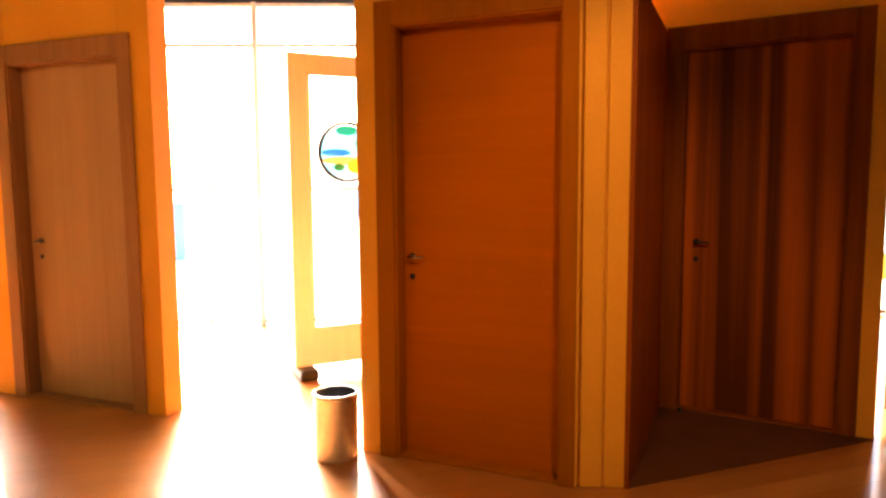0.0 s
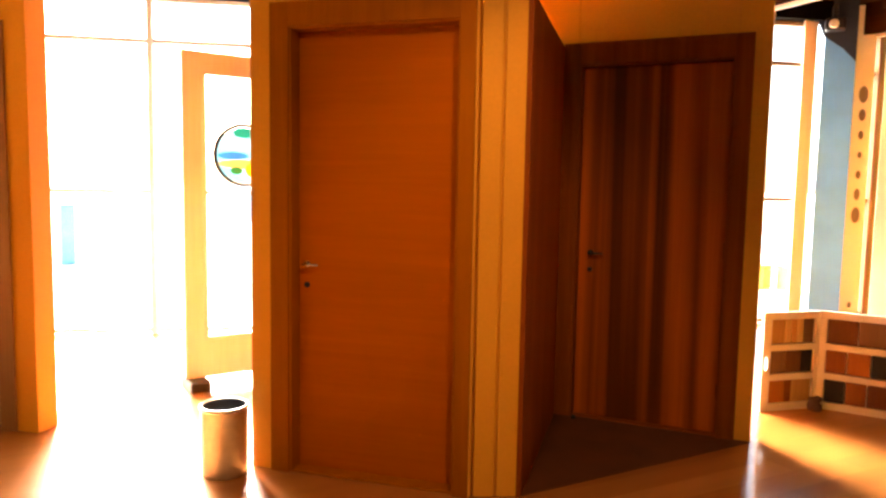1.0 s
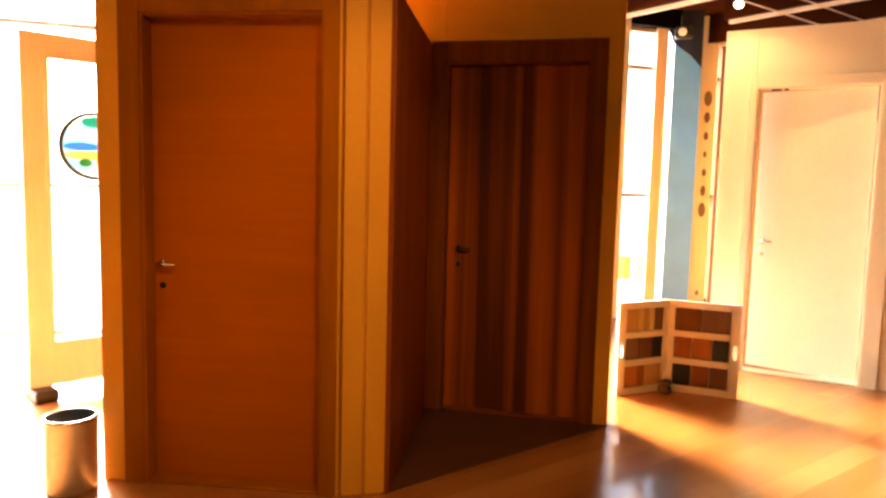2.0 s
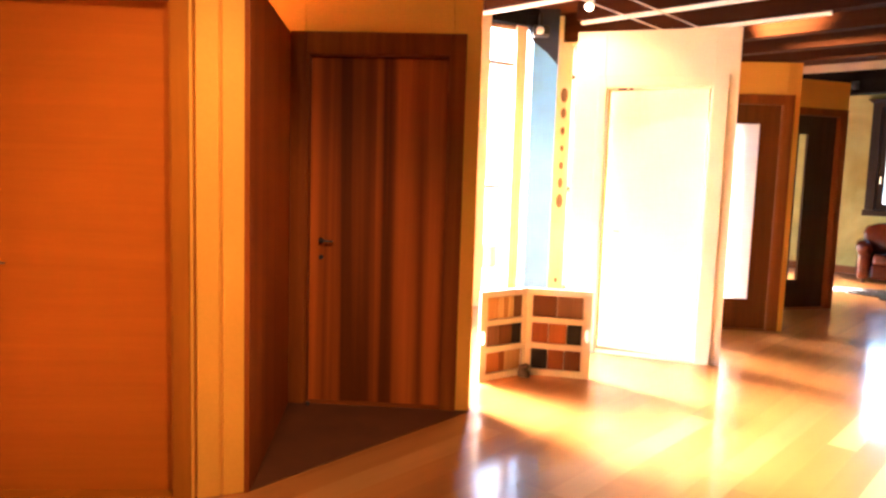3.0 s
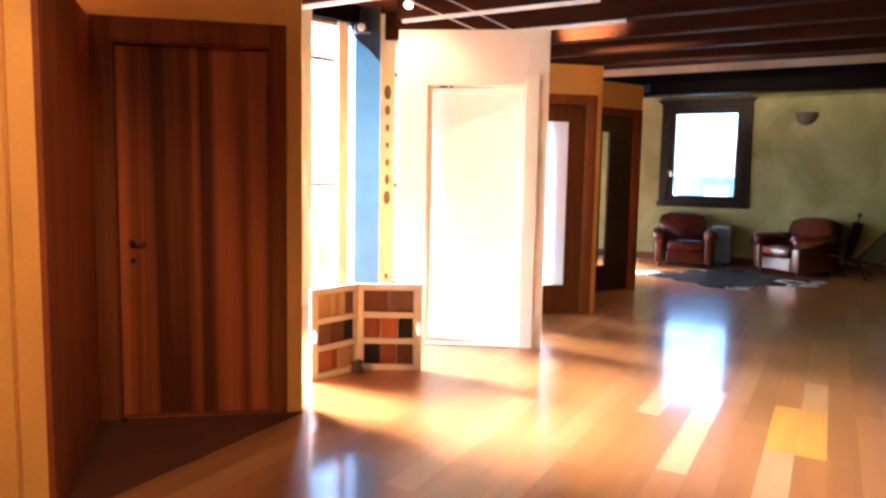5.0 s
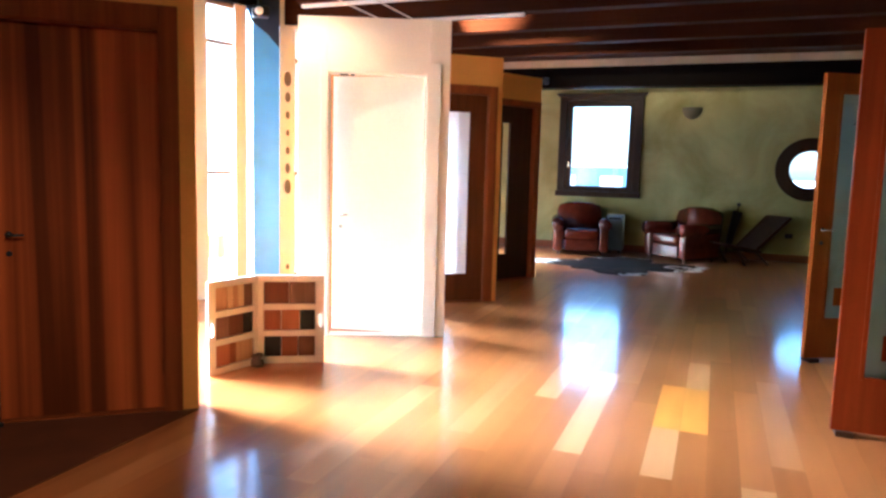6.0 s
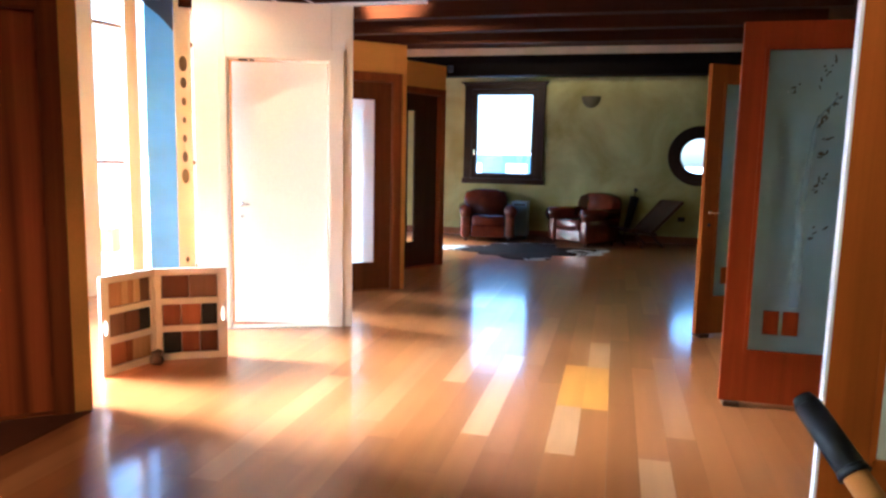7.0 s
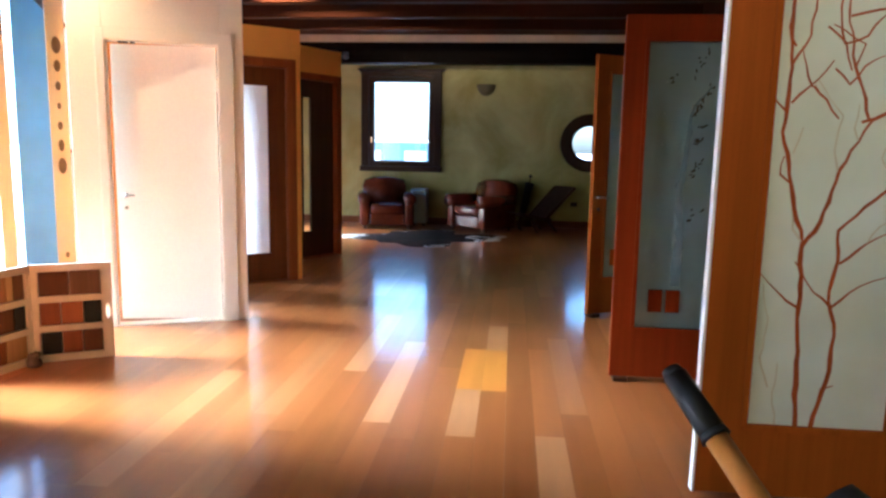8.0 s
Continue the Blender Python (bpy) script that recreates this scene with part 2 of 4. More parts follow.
def glass_x(y):
    """Where the street glazing stands at a given y."""
    return min(-4.6, -7.98 + (y + 4.1) * 3.38 / 10.95)


ground = part("ground", box(-900, 900, -900, 900, -0.9, -0.5), PALE_GROUND)
tagged(ground, "pale sunlit concrete ground outside the showroom", "ground", kind="structure")
slab = bmesh.new()
for i in range(24):
    y0, y1 = BACK_Y - 0.3 + 0.74 * i, BACK_Y - 0.3 + 0.74 * (i + 1)
    add_box(slab, glass_x(y0) - 0.12, RIGHT_X + 0.2, y0, y1, -0.5, -0.022)
floor = part("floor", slab, CONCRETE)
tagged(floor, "glossy wood plank floor of the showroom", "floor", kind="structure")
ceiling = bmesh.new()
y = BACK_Y
while y < FAR_Y + 0.1:
    add_box(ceiling, glass_x(y) - 0.1, RIGHT_X + 0.2, y, y + 0.146, CEIL_Z, CEIL_Z + 0.03)
    add_box(ceiling, glass_x(y) - 0.1, RIGHT_X + 0.2, y, y + 0.15, CEIL_Z + 0.031, CEIL_Z + 0.2)
    y += 0.15
tagged(part("ceiling", ceiling, CEIL_WOOD), "dark stained wooden board ceiling", "ceiling", kind="structure")

# far wall with a tall window and a round window cut through it
WX0, WX1, WZ0, WZ1 = -2.265, -1.05, 1.08, 2.71
RX, RZ, RR = 1.79, 1.556, 0.40
far = plate([(-5.0, -0.05), (RIGHT_X, -0.05), (RIGHT_X, CEIL_Z), (-5.0, CEIL_Z)],
            [[(WX0, WZ0), (WX1, WZ0), (WX1, WZ1), (WX0, WZ1)], ring(RX, RZ, RR, RR, 48)], FAR_Y, FAR_Y + 0.35)
tagged(part("wall_north", far, OLIVE), "sponge-painted olive and cream plaster wall", "wall", kind="structure")
tagged(part("wall_east", box(RIGHT_X, RIGHT_X + 0.3, BACK_Y, FAR_Y + 0.35, -0.05, CEIL_Z), OLIVE), "sponge-painted olive plaster wall", "wall", kind="structure")
tagged(part("wall_south", box(-8.6, RIGHT_X + 0.3, BACK_Y - 0.3, BACK_Y, -0.05, CEIL_Z), OLIVE), "sponge-painted olive plaster wall", "wall", kind="structure")
tagged(part("baseboard", box(-4.4, RIGHT_X, FAR_Y - 0.02, FAR_Y, 0, 0.13, 0.004), BASE_WOOD), "brown wooden baseboard", "baseboard", kind="structure")

# ceiling beams
for i in range(16):
    y = 10.05 - 0.9 * i
    if y < BACK_Y + 0.3:
        break
    b = part("ceiling_beam", box(-3.62 if abs(y - 6.45) < 0.1 else glass_x(y) + 0.1, 2.6, y - 0.08, y + 0.08, 3.0, CEIL_Z, 0.006), BEAM_WOOD)
    tagged(b, "dark stained wooden ceiling beam", "beam", "ceiling beams", "structure")
tagged(part("wall_beam", box(-4.5, RIGHT_X, 12.45, 12.75, 2.86, 3.24, 0.01), BLACK_BEAM), "blackened heavy timber beam before the olive wall", "beam", kind="structure")
tagged(part("trim", box(-4.5, RIGHT_X, 12.40, 12.44, 3.20, CEIL_Z, 0.004), FASCIA), "cream fascia board above the dark beam", "trim", kind="structure")


def sash_window(m, w0, w1, z0, z1):
    win = thing("window_1", m, "dark wooden window with a moulded casing", "window", kind="structure")
    for n, q in (("window_frame", (w0 - 0.14, w0 + 0.002, -0.05, 0.12, z0 - 0.06, z1 + 0.04)), ("window_frame", (w1 - 0.002, w1 + 0.14, -0.05, 0.12, z0 - 0.06, z1 + 0.04)),
                 ("window_frame", (w0 - 0.14, w1 + 0.14, -0.052, 0.12, z1, z1 + 0.10)), ("window_sill", (w0 - 0.16, w1 + 0.16, -0.09, 0.12, z0 - 0.10, z0))):
        part(n, box(*q, 0.008), WINDOW_WOOD, win)
    bm = bmesh.new()
    for k in range(4):
        add_box(bm, w0 - 0.15 - 0.018 * k, w1 + 0.15 + 0.018 * k, -0.056 - 0.016 * k, -0.001, z1 + 0.07 + 0.017 * k, z1 + 0.086 + 0.017 * k, 0.003)
    part("cornice", bm, WINDOW_WOOD, win)
    sash = part("sash", plate([(w0, z0), (w1, z0), (w1, z1), (w0, z1)], [[(w0 + 0.1, z0 + 0.1), (w1 - 0.1, z0 + 0.1), (w1 - 0.1, z1 - 0.1), (w0 + 0.1, z1 - 0.1)]], 0.0, 0.07), WINDOW_WOOD, win)
    pane = part("pane", box(w0 + 0.1, w1 - 0.1, 0.03, 0.038, z0 + 0.1, z1 - 0.1), CLEAR, win)
    pane.visible_shadow = False
    part("handle", box(w0 + 0.04, w0 + 0.065, -0.045, 0.0, 1.5, 1.62, 0.006), CHROME, sash)


sash_window(pose(0, FAR_Y, 0), WX0, WX1, WZ0, WZ1)
rwin = thing("window_2", pose(RX, FAR_Y, RZ), "round window in a wide dark wooden ring", "window", kind="structure")
part("window_frame", plate(ring(0, 0, 0.52, 0.52, 64), [ring(0, 0, 0.31, 0.31, 64)], -0.07, -0.001), WINDOW_WOOD, rwin)
part("sash", plate(ring(0, 0, 0.395, 0.395, 64), [ring(0, 0, 0.30, 0.30, 64)], 0.0, 0.06), WINDOW_WOOD, rwin)
rp = part("pane", plate(ring(0, 0, 0.30, 0.30, 48), [], 0.02, 0.028), CLEAR, rwin)
rp.visible_shadow = False


# glazed wall beside the street
def glazing(name, a, b, mulls, z_top=3.12, wood_mat=None, half=0.028, z_mid=1.27, z_high=2.66):
    wood_mat = wood_mat or MULLION_WOOD
    L = length(a, b)
    g = thing(name, along(a, b), "floor-to-ceiling glazing in slender wooden mullions", "glazing", kind="structure")
    for u in mulls:
        part("mullion", box(u - half, u + half, -0.04, 0.08, 0, z_top, 0.004), wood_mat, g)
    for z in (0.0, z_mid, z_high, z_top - 0.06):
        part("transom", box(0, L, -0.02, 0.06, z + 0.055 - 1.5 * half, z + 0.055, 0.004), wood_mat, g)
    for u0, u1 in zip(mulls, mulls[1:]):
        for z0, z1 in ((0.055, z_mid), (z_mid + 0.055, z_high), (z_high + 0.055, z_top - 0.06)):
            p = part("pane", box(u0 + half, u1 - half, 0.015, 0.023, z0 - 0.02, z1 + 0.03), CLEAR, g)
            p.visible_shadow = False
    part("lintel", box(-0.1, L + 0.1, -0.12, 0.16, z_top, CEIL_Z + 0.02), BLACK_BEAM, g)
    return g


G0, G1, G2 = (-7.98, -4.1), (-4.6, 6.85), (-4.6, 13.3)
LG = length(G0, G1)
GM = (G0[0] + (G1[0] - G0[0]) * 8.0 / LG, G0[1] + (G1[1] - G0[1]) * 8.0 / LG)
glazing("window_3", G0, GM, [0.05, 1.7, 3.3, 4.97, 6.5, 7.97], z_top=2.99, wood_mat=MULLION_PALE, half=0.024, z_mid=1.25, z_high=2.57)
street = glazing("window_6", GM, G1, [0.04, 1.75, LG - 8.0 - 0.04])
part("end_post", box(LG - 8.0 - 0.17, LG - 8.0 - 0.02, -0.07, -0.042, 0, 3.12, 0.005), POST_WOOD, street, "wide wooden end post")
# Hidden pier, added only to keep a sun streak off the floor.
pier = part("sun_block_pier", box(8.0 + 1.55, 8.0 + 2.78, -0.32, -0.05, 0, CEIL_Z), WALL_WHITE)
pier.matrix_world = along(G0, G1)
tagged(pier, "unseen plaster pier added to block the sun", "wall", kind="structure")
# Short glazing and long west wall, both unseen, keep the far room darker.
glazing("window_4", (G1[0], 7.6), (G1[0], 7.95), [0.04, 0.31])
west = plate([(7.95, -0.05), (FAR_Y, -0.05), (FAR_Y, CEIL_Z), (7.95, CEIL_Z)], [[(10.2, 0.1), (12.3, 0.1), (12.3, 1.45), (10.2, 1.45)]], 0, 0.3)
wall_west = part("wall_west", west, OLIVE)
wall_west.matrix_world = pose(-4.6, 0, 0, 0, 0, 90)
tagged(wall_west, "sponge-painted olive plaster wall", "wall", kind="structure")
side_win = thing("window_5", pose(-4.6, 0, 0, 0, 0, 90), "low dark wooden window with a clear pane", "window", kind="structure")
part("window_frame", plate([(10.2, 0.1), (12.3, 0.1), (12.3, 1.45), (10.2, 1.45)], [[(10.26, 0.16), (12.24, 0.16), (12.24, 1.39), (10.26, 1.39)]], 0.02, 0.10), WINDOW_WOOD, side_win)
part("pane", box(10.26, 12.24, 0.05, 0.056, 0.16, 1.39), CLEAR, side_win).visible_shadow = False


# ---- door displays ----
def partition(a, b, h, opening, label, t=0.10, mat=None, name="partition_panel"):
    """A free-standing panel from a to b with a door opening (u0, u1, z1)."""
    L, (u0, u1, z1) = length(a, b), opening
    p = thing(name, along(a, b), label, "partition", "door display partitions")
    bm = bmesh.new()
    add_box(bm, 0, u0, 0, t, 0, h, 0.004)
    add_box(bm, u1, L, 0, t, 0, h, 0.004)
    add_box(bm, u0 + 0.0005, u1 - 0.0005, 0, t, z1, h)
    part("panel", bm, mat or CREAM, p)
    return p


def lever(parent, u, z, y, side=1, mat=None, rose=None):
    """A lever handle with rose on the front of a leaf whose face lies at y."""
    mat = mat or CHROME
    bm = rod((u, y + 0.001, z), (u, y - 0.008, z), 0.017)
    add_rod(bm, (u, y - 0.01, z), (u, y - 0.045, z), 0.007, seg=12)
    add_rod(bm, (u - 0.006 * side, y - 0.045, z), (u + 0.078 * side, y - 0.043, z), 0.0065, 0.0055, seg=12)
    part("handle", bm, mat, parent, "metal lever handle", True)
    bm = rod((u, y + 0.001, z - 0.1), (u, y - 0.005, z - 0.1), 0.014)
    part("keyhole_rose", bm, rose or DARK_METAL, parent)


def door(a, b, opening, trim, recess, leaf_mat, frame_mat, label, hinge="right", handle_mat=None, lite=None, glass_mat=None, t=0.10, sides=(0.08, 0.08), inset=0.07, ajar=0.0):
    """A door with jambs and architraves in a panel; lite: (stile, z0, z1) of a glazed leaf; ajar: degrees by which it stands open, away from the front."""
    u0, u1, z1 = opening
    d = thing("interior_door", along(a, b), label, "door", "display doors")
    for n, q in (("jamb", (u0, u0 + 0.022, -0.004, t + 0.004, 0, z1)), ("jamb", (u1 - 0.022, u1, -0.004, t + 0.004, 0, z1)),
                 ("head_jamb", (u0 + 0.022, u1 - 0.022, -0.004, t + 0.004, z1 - 0.022, z1)),
                 ("architrave", (u0 - sides[0] + 0.012, u0 + 0.012, -0.016, -0.0045, 0, z1 + trim)), ("architrave", (u1 - 0.012, u1 - 0.012 + sides[1], -0.016, -0.0045, 0, z1 + trim)),
                 ("architrave", (u0 + 0.012, u1 - 0.012, -0.016, -0.0045, z1 - 0.012, z1 + trim))):
        part(n, box(*q, 0.003), frame_mat, d)
    part("threshold", box(u0 + 0.022, u1 - 0.022, 0.0, t, 0.0, 0.012, 0.003), frame_mat, d)
    l0, l1, y0 = u0 + 0.0225, u1 - 0.0225, recess
    if lite:
        st, g0, g1 = lite
        bm = plate([(l0, 0.010), (l1, 0.010), (l1, z1 - 0.021), (l0, z1 - 0.021)], [[(l0 + st, g0), (l1 - st, g0), (l1 - st, g1), (l0 + st, g1)]], y0, y0 + 0.042)
        leaf = part("leaf", bm, leaf_mat, d)
        bm = bmesh.new()
        for q in ((l0 + st - 0.012, l0 + st + 0.012, g0, g1), (l1 - st - 0.012, l1 - st + 0.012, g0, g1), (l0 + st, l1 - st, g0 - 0.012, g0 + 0.012), (l0 + st, l1 - st, g1 - 0.012, g1 + 0.012)):
            add_box(bm, q[0], q[1], y0 - 0.008, y0 + 0.012, q[2], q[3])
        part("glazing_bead", bm, leaf_mat, leaf)
        pane = part("pane", box(l0 + st, l1 - st, y0 + 0.018, y0 + 0.024, g0, g1), glass_mat or CLEAR, leaf)
        pane.visible_shadow = False
    else:
        leaf = part("leaf", box(l0, l1, y0, y0 + 0.042, 0.010, z1 - 0.021, 0.003), leaf_mat, d)
    s = 1 if hinge == "right" else -1
    lever(leaf, l0 + inset if s == 1 else l1 - inset, 1.0, y0, s, handle_mat, CHROME if leaf_mat is WHITE_PAINT else None)
    if ajar:
        pivot = Matrix.Translation((l1, y0 + 0.042, 0))
        leaf.matrix_local = pivot @ Matrix.Rotation(radians(-ajar), 4, "Z") @ pivot.inverted()
    for z in (0.25, 1.05, 1.85):
        u = u1 - 0.024 if s == 1 else u0 + 0.024
        part("hinge", rod((u, y0 - 0.004, z - 0.045), (u, y0 - 0.004, z + 0.045), 0.006, seg=10), frame_mat, d)
    return d


H = 2.57
# taupe door
A1, B1 = (-4.95, -1.235), (-4.01, -0.14)
O1 = (0.315, 1.225, 2.10)
partition(A1, B1, H, O1, "cream painted free-standing door display partition", t=0.14)
door(A1, B1, O1, 0.10, 0.085, TAUPE_WOOD, TAUPE_FRAME, "closed taupe veneer door in a brown frame", sides=(0.10, 0.10), t=0.14, inset=0.085, handle_mat=DARK_METAL)
# orange cherry door
A2, B2 = (-3.097, 0.818), (-2.347, 1.62)
O2 = (0.195, 1.03, 2.10)
partition(A2, B2, H, O2, "cream painted free-standing door display partition beside a steel bin", t=0.14)
door(A2, B2, O2, 0.10, 0.075, ORANGE_WOOD, ORANGE_FRAME, "closed orange cherry veneer door with horizontal grain", sides=(0.095, 0.07), t=0.14, inset=0.042)
# corner post where two panels meet
Q0, Q1 = (-2.343, 1.632), (-2.262, 1.812)
post = thing("corner_post", along(Q0, Q1), "cream corner post of two boards with a groove between", "post")
for u in (0.0, 0.103):
    part("board", box(u, u + 0.094, 0, 0.09, 0, H, 0.006), CREAM, post)
part("filler", box(0.09, 0.107, 0.02, 0.08, 0, H - 0.01), CREAM, post)
# wooden side wing and striped walnut door
C3, A3, B3 = (-2.257, 1.816), (-3.159, 2.643), (-2.30, 3.357)
wing = thing("side_wing", along(C3, A3), "walnut veneered side panel of a door bay", "panel")
part("panel", box(0, length(C3, A3) + 0.05, -0.012, 0.06, 0, 2.2, 0.002), WING_WOOD, wing)
part("cap", box(0, length(C3, A3) + 0.03, -0.004, 0.065, 2.2, 2.215, 0.003), DARK_FRAME, wing)
O3 = (0.098, 0.955, 2.108)
partition((A3[0] - 0.5 * 0.769, A3[1] - 0.5 * 0.639), B3, H, (O3[0] + 0.5, O3[1] + 0.5, O3[2]), "cream painted partition around a dark striped door")
door(A3, B3, O3, 0.11, 0.055, ZEBRA, DARK_FRAME, "closed dark walnut door with bold vertical stripes", sides=(0.096, 0.09), handle_mat=DARK_METAL)
stop = thing("door_stop", pose(-3.02, 2.70, 0.004), "small dark metal door stop on the floor", "door stop")
part("dome", lathe([(0.013, 0), (0.013, 0.016), (0.010, 0.023), (0.001, 0.026)], 20), DARK_METAL, stop, "", True)
# Dark triangle laid on the floor in place of the bay's shade.
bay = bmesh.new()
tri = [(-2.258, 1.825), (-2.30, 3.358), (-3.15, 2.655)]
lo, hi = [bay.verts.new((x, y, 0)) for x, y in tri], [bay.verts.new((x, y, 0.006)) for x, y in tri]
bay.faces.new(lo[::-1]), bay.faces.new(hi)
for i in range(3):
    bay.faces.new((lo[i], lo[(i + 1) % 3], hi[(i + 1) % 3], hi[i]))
tagged(part("bay_shade_sheet", bay, BAY_SHADE), "dark brown sheet standing for the shade inside a door bay", "mat")
# white door
A4, B4 = (-2.80, 5.14), (-1.685, 5.635)
O4 = (0.23, 1.048, 2.165)
partition(A4, B4, 2.585, O4, "sunlit cream white free-standing door display partition", mat=WHITE_PAINT)
door(A4, B4, O4, 0.07, 0.062, WHITE_PAINT, WHITE_PAINT, "plain white lacquered door ajar in a white frame", sides=(0.06, 0.11), ajar=11)
closer = thing("door_closer", along(A4, B4), "small dark closer arm at the head of the white door", "door closer")
part("arm", box(0.335, 0.40, 0.0, 0.04, 2.13, 2.142, 0.002), DARK_METAL, closer)
part("arm", box(0.42, 0.45, 0.0, 0.04, 2.13, 2.142, 0.002), DARK_METAL, closer)
# glazed dark doors
# Stretched left, unseen behind the white panel, to block sun on the floor.
A5, B5 = (-3.25, 6.25), (-1.775, 7.42)
O5 = (0.84, 1.75, 2.20)
partition(A5, B5, H, O5, "cream painted partition around a glazed brown door", t=0.12)
door(A5, B5, O5, 0.07, 0.04, CHESTNUT_WOOD, MIDBROWN, "closed dark brown door with one tall glass pane", lite=(0.17, 0.29, 2.01), glass_mat=SATIN, sides=(0.07, 0.09), t=0.12)
# Its hidden left end is lengthened to shut sun out of the far room.
A6, B6 = (-3.02, 7.275), (-1.82, 9.34)
O6 = (1.354, 2.314, 2.24)
partition(A6, B6, 2.61, O6, "cream painted partition around a dark glazed door", t=0.12)
door(A6, B6, O6, 0.06, 0.06, DARK_BROWN, MIDBROWN, "closed dark door with a narrow tall glass pane", lite=(0.38, 0.33, 2.02), sides=(0.07, 0.075), t=0.12)


def glazed_leaf(m, w, h, stile, z0, z1, mat, label, pane_mat, name="display_door", thick=0.045, base=0.02):
    d = thing(name, m, label, "door", "display doors")
    leaf = part("leaf", plate([(0, base), (w, base), (w, h), (0, h)], [[(stile, z0), (w - stile, z0), (w - stile, z1), (stile, z1)]], 0, thick), mat, d)
    bm = bmesh.new()
    for q in ((stile - 0.012, stile + 0.012, z0, z1), (w - stile - 0.012, w - stile + 0.012, z0, z1), (stile, w - stile, z0 - 0.012, z0 + 0.012), (stile, w - stile, z1 - 0.012, z1 + 0.012)):
        add_box(bm, q[0], q[1], -0.007, 0.012, q[2], q[3])
    part("glazing_bead", bm, mat, leaf)
    pane = part("pane", box(stile, w - stile, 0.02, 0.026, z0, z1), pane_mat, leaf)
    pane.visible_shadow = False
    return d, leaf


# etched glass doors on the right
fr, nt, b = material("frosted_pane", (0.8, 0.86, 0.8), 0.35)
v = coords(nt, (1, 1, 1))
n = noise_tex(nt, v, 2.2, 4)
nt.links.new(ramp(nt, n, ((0.3, (0.72, 0.78, 0.72)), (0.7, (0.86, 0.95, 0.95)))), b.inputs["Base Color"])
b.inputs["Transmission Weight"].default_value = 0.2
FROST = fr
TWIG = plain("etched_twig_brown", (0.36, 0.075, 0.008), 0.5, 0, 0.25)
TWIG_GREY = plain("etched_twig_grey", (0.70, 0.70, 0.62), 0.6)
TREE_GREY = plain("etched_tree_grey", (0.19, 0.26, 0.29), 0.4, 0, 0.25)
TWIG_DARK = plain("etched_twig_dark", (0.055, 0.04, 0.025), 0.6)

dn, leaf = glazed_leaf(pose(1.195, 3.05, 0, 0, 0.4, 0), 0.90, 2.16, 0.175, 0.305, 2.05, ORANGE_FRAME, "orange wooden door with a frosted pane etched with brown twigs", FROST)
# Unpainted edge, coloured paler for the light that catches it.
part("edge_strip", box(-0.012, -0.001, -0.003, 0.043, 0.016, 2.16, 0.002), PALE_WOOD, leaf, "pale edge of the leaf")


def twig(bm, start, steps, r0, r1, y, rng):
    """A kinked twig that runs from start by (dx, dz) steps in centimetres, thinning out."""
    knots = [Vector((start[0], y, start[1]))]
    for dx, dz in steps:
        a, d = knots[-1], Vector((dx, 0, dz)) / 100
        n = max(1, round(d.length / 0.045))
        side = Vector((-d.z, 0, d.x)).normalized()
        for k in range(1, n + 1):
            knots.append(a + d * k / n + side * (rng.uniform(-0.006, 0.006) if k < n else 0))
    n = len(knots) - 1
    rows = []
    for i, p in enumerate(knots):
        d = (knots[min(n, i + 1)] - knots[max(0, i - 1)]).normalized()
        w = Vector((-d.z, 0, d.x)) * (r0 + (r1 - r0) * i / n) * rng.uniform(0.8, 1.25)
        rows.append([bm.verts.new(p - w), bm.verts.new(p + Vector((0, -0.0015, 0))), bm.verts.new(p + w)])
    for a, b in zip(rows, rows[1:]):
        bm.faces.new((a[0], a[1], b[1], b[0]))
        bm.faces.new((a[1], a[2], b[2], b[1]))


rng = random.Random(11)
bm = bmesh.new()
YT = 0.0196
twig(bm, (0.38, 0.31), [(-3, 49), (-1, 26), (-6, 22), (-5, 20), (1, 20), (-1, 34)], 0.0095, 0.0065, YT, rng)
twig(bm, (0.34, 1.04), [(6, 10), (5, 20), (6, 11), (4, 8), (9, 5), (7, 6)], 0.0085, 0.004, YT, rng)
twig(bm, (0.54, 1.53), [(-2, 8), (-5, 12), (-4, 20), (1, 12)], 0.006, 0.003, YT, rng)
twig(bm, (0.253, 1.59), [(9, 9), (5, 7)], 0.005, 0.002, YT, rng)
twig(bm, (0.242, 1.73), [(6, 11), (1, 14), (3, 7)], 0.0055, 0.003, YT, rng)
twig(bm, (0.346, 0.80), [(-8, 6), (-7, 7)], 0.005, 0.002, YT, rng)
twig(bm, (0.285, 1.28), [(-5, 4), (1, 7)], 0.004, 0.002, YT, rng)
twig(bm, (0.47, 1.72), [(3, 9), (-12, 7)], 0.004, 0.002, YT, rng)
twig(bm, (0.437, 1.91), [(15, 3), (8, 6)], 0.005, 0.002, YT, rng)
twig(bm, (0.44, 0.31), [(5, 24), (0, 19), (-3, 9), (2, 16), (-1, 12), (12, 12), (7, 8), (5, 12)], 0.0095, 0.004, YT, rng)
twig(bm, (0.47, 0.805), [(10, 9), (10, 4)], 0.005, 0.002, YT, rng)
twig(bm, (0.485, 0.98), [(9, 8), (10, 6)], 0.0055, 0.002, YT, rng)
twig(bm, (0.47, 0.805), [(-7, 6), (-8, 12)], 0.005, 0.002, YT, rng)
twig(bm, (0.46, 0.47), [(5, 2)], 0.004, 0.002, YT, rng)
twig(bm, (0.33, 1.655), [(5, -5), (5, -7)], 0.005, 0.003, YT, rng)
twig(bm, (0.325, 1.65), [(-3, 8), (-2, 7)], 0.0045, 0.002, YT, rng)
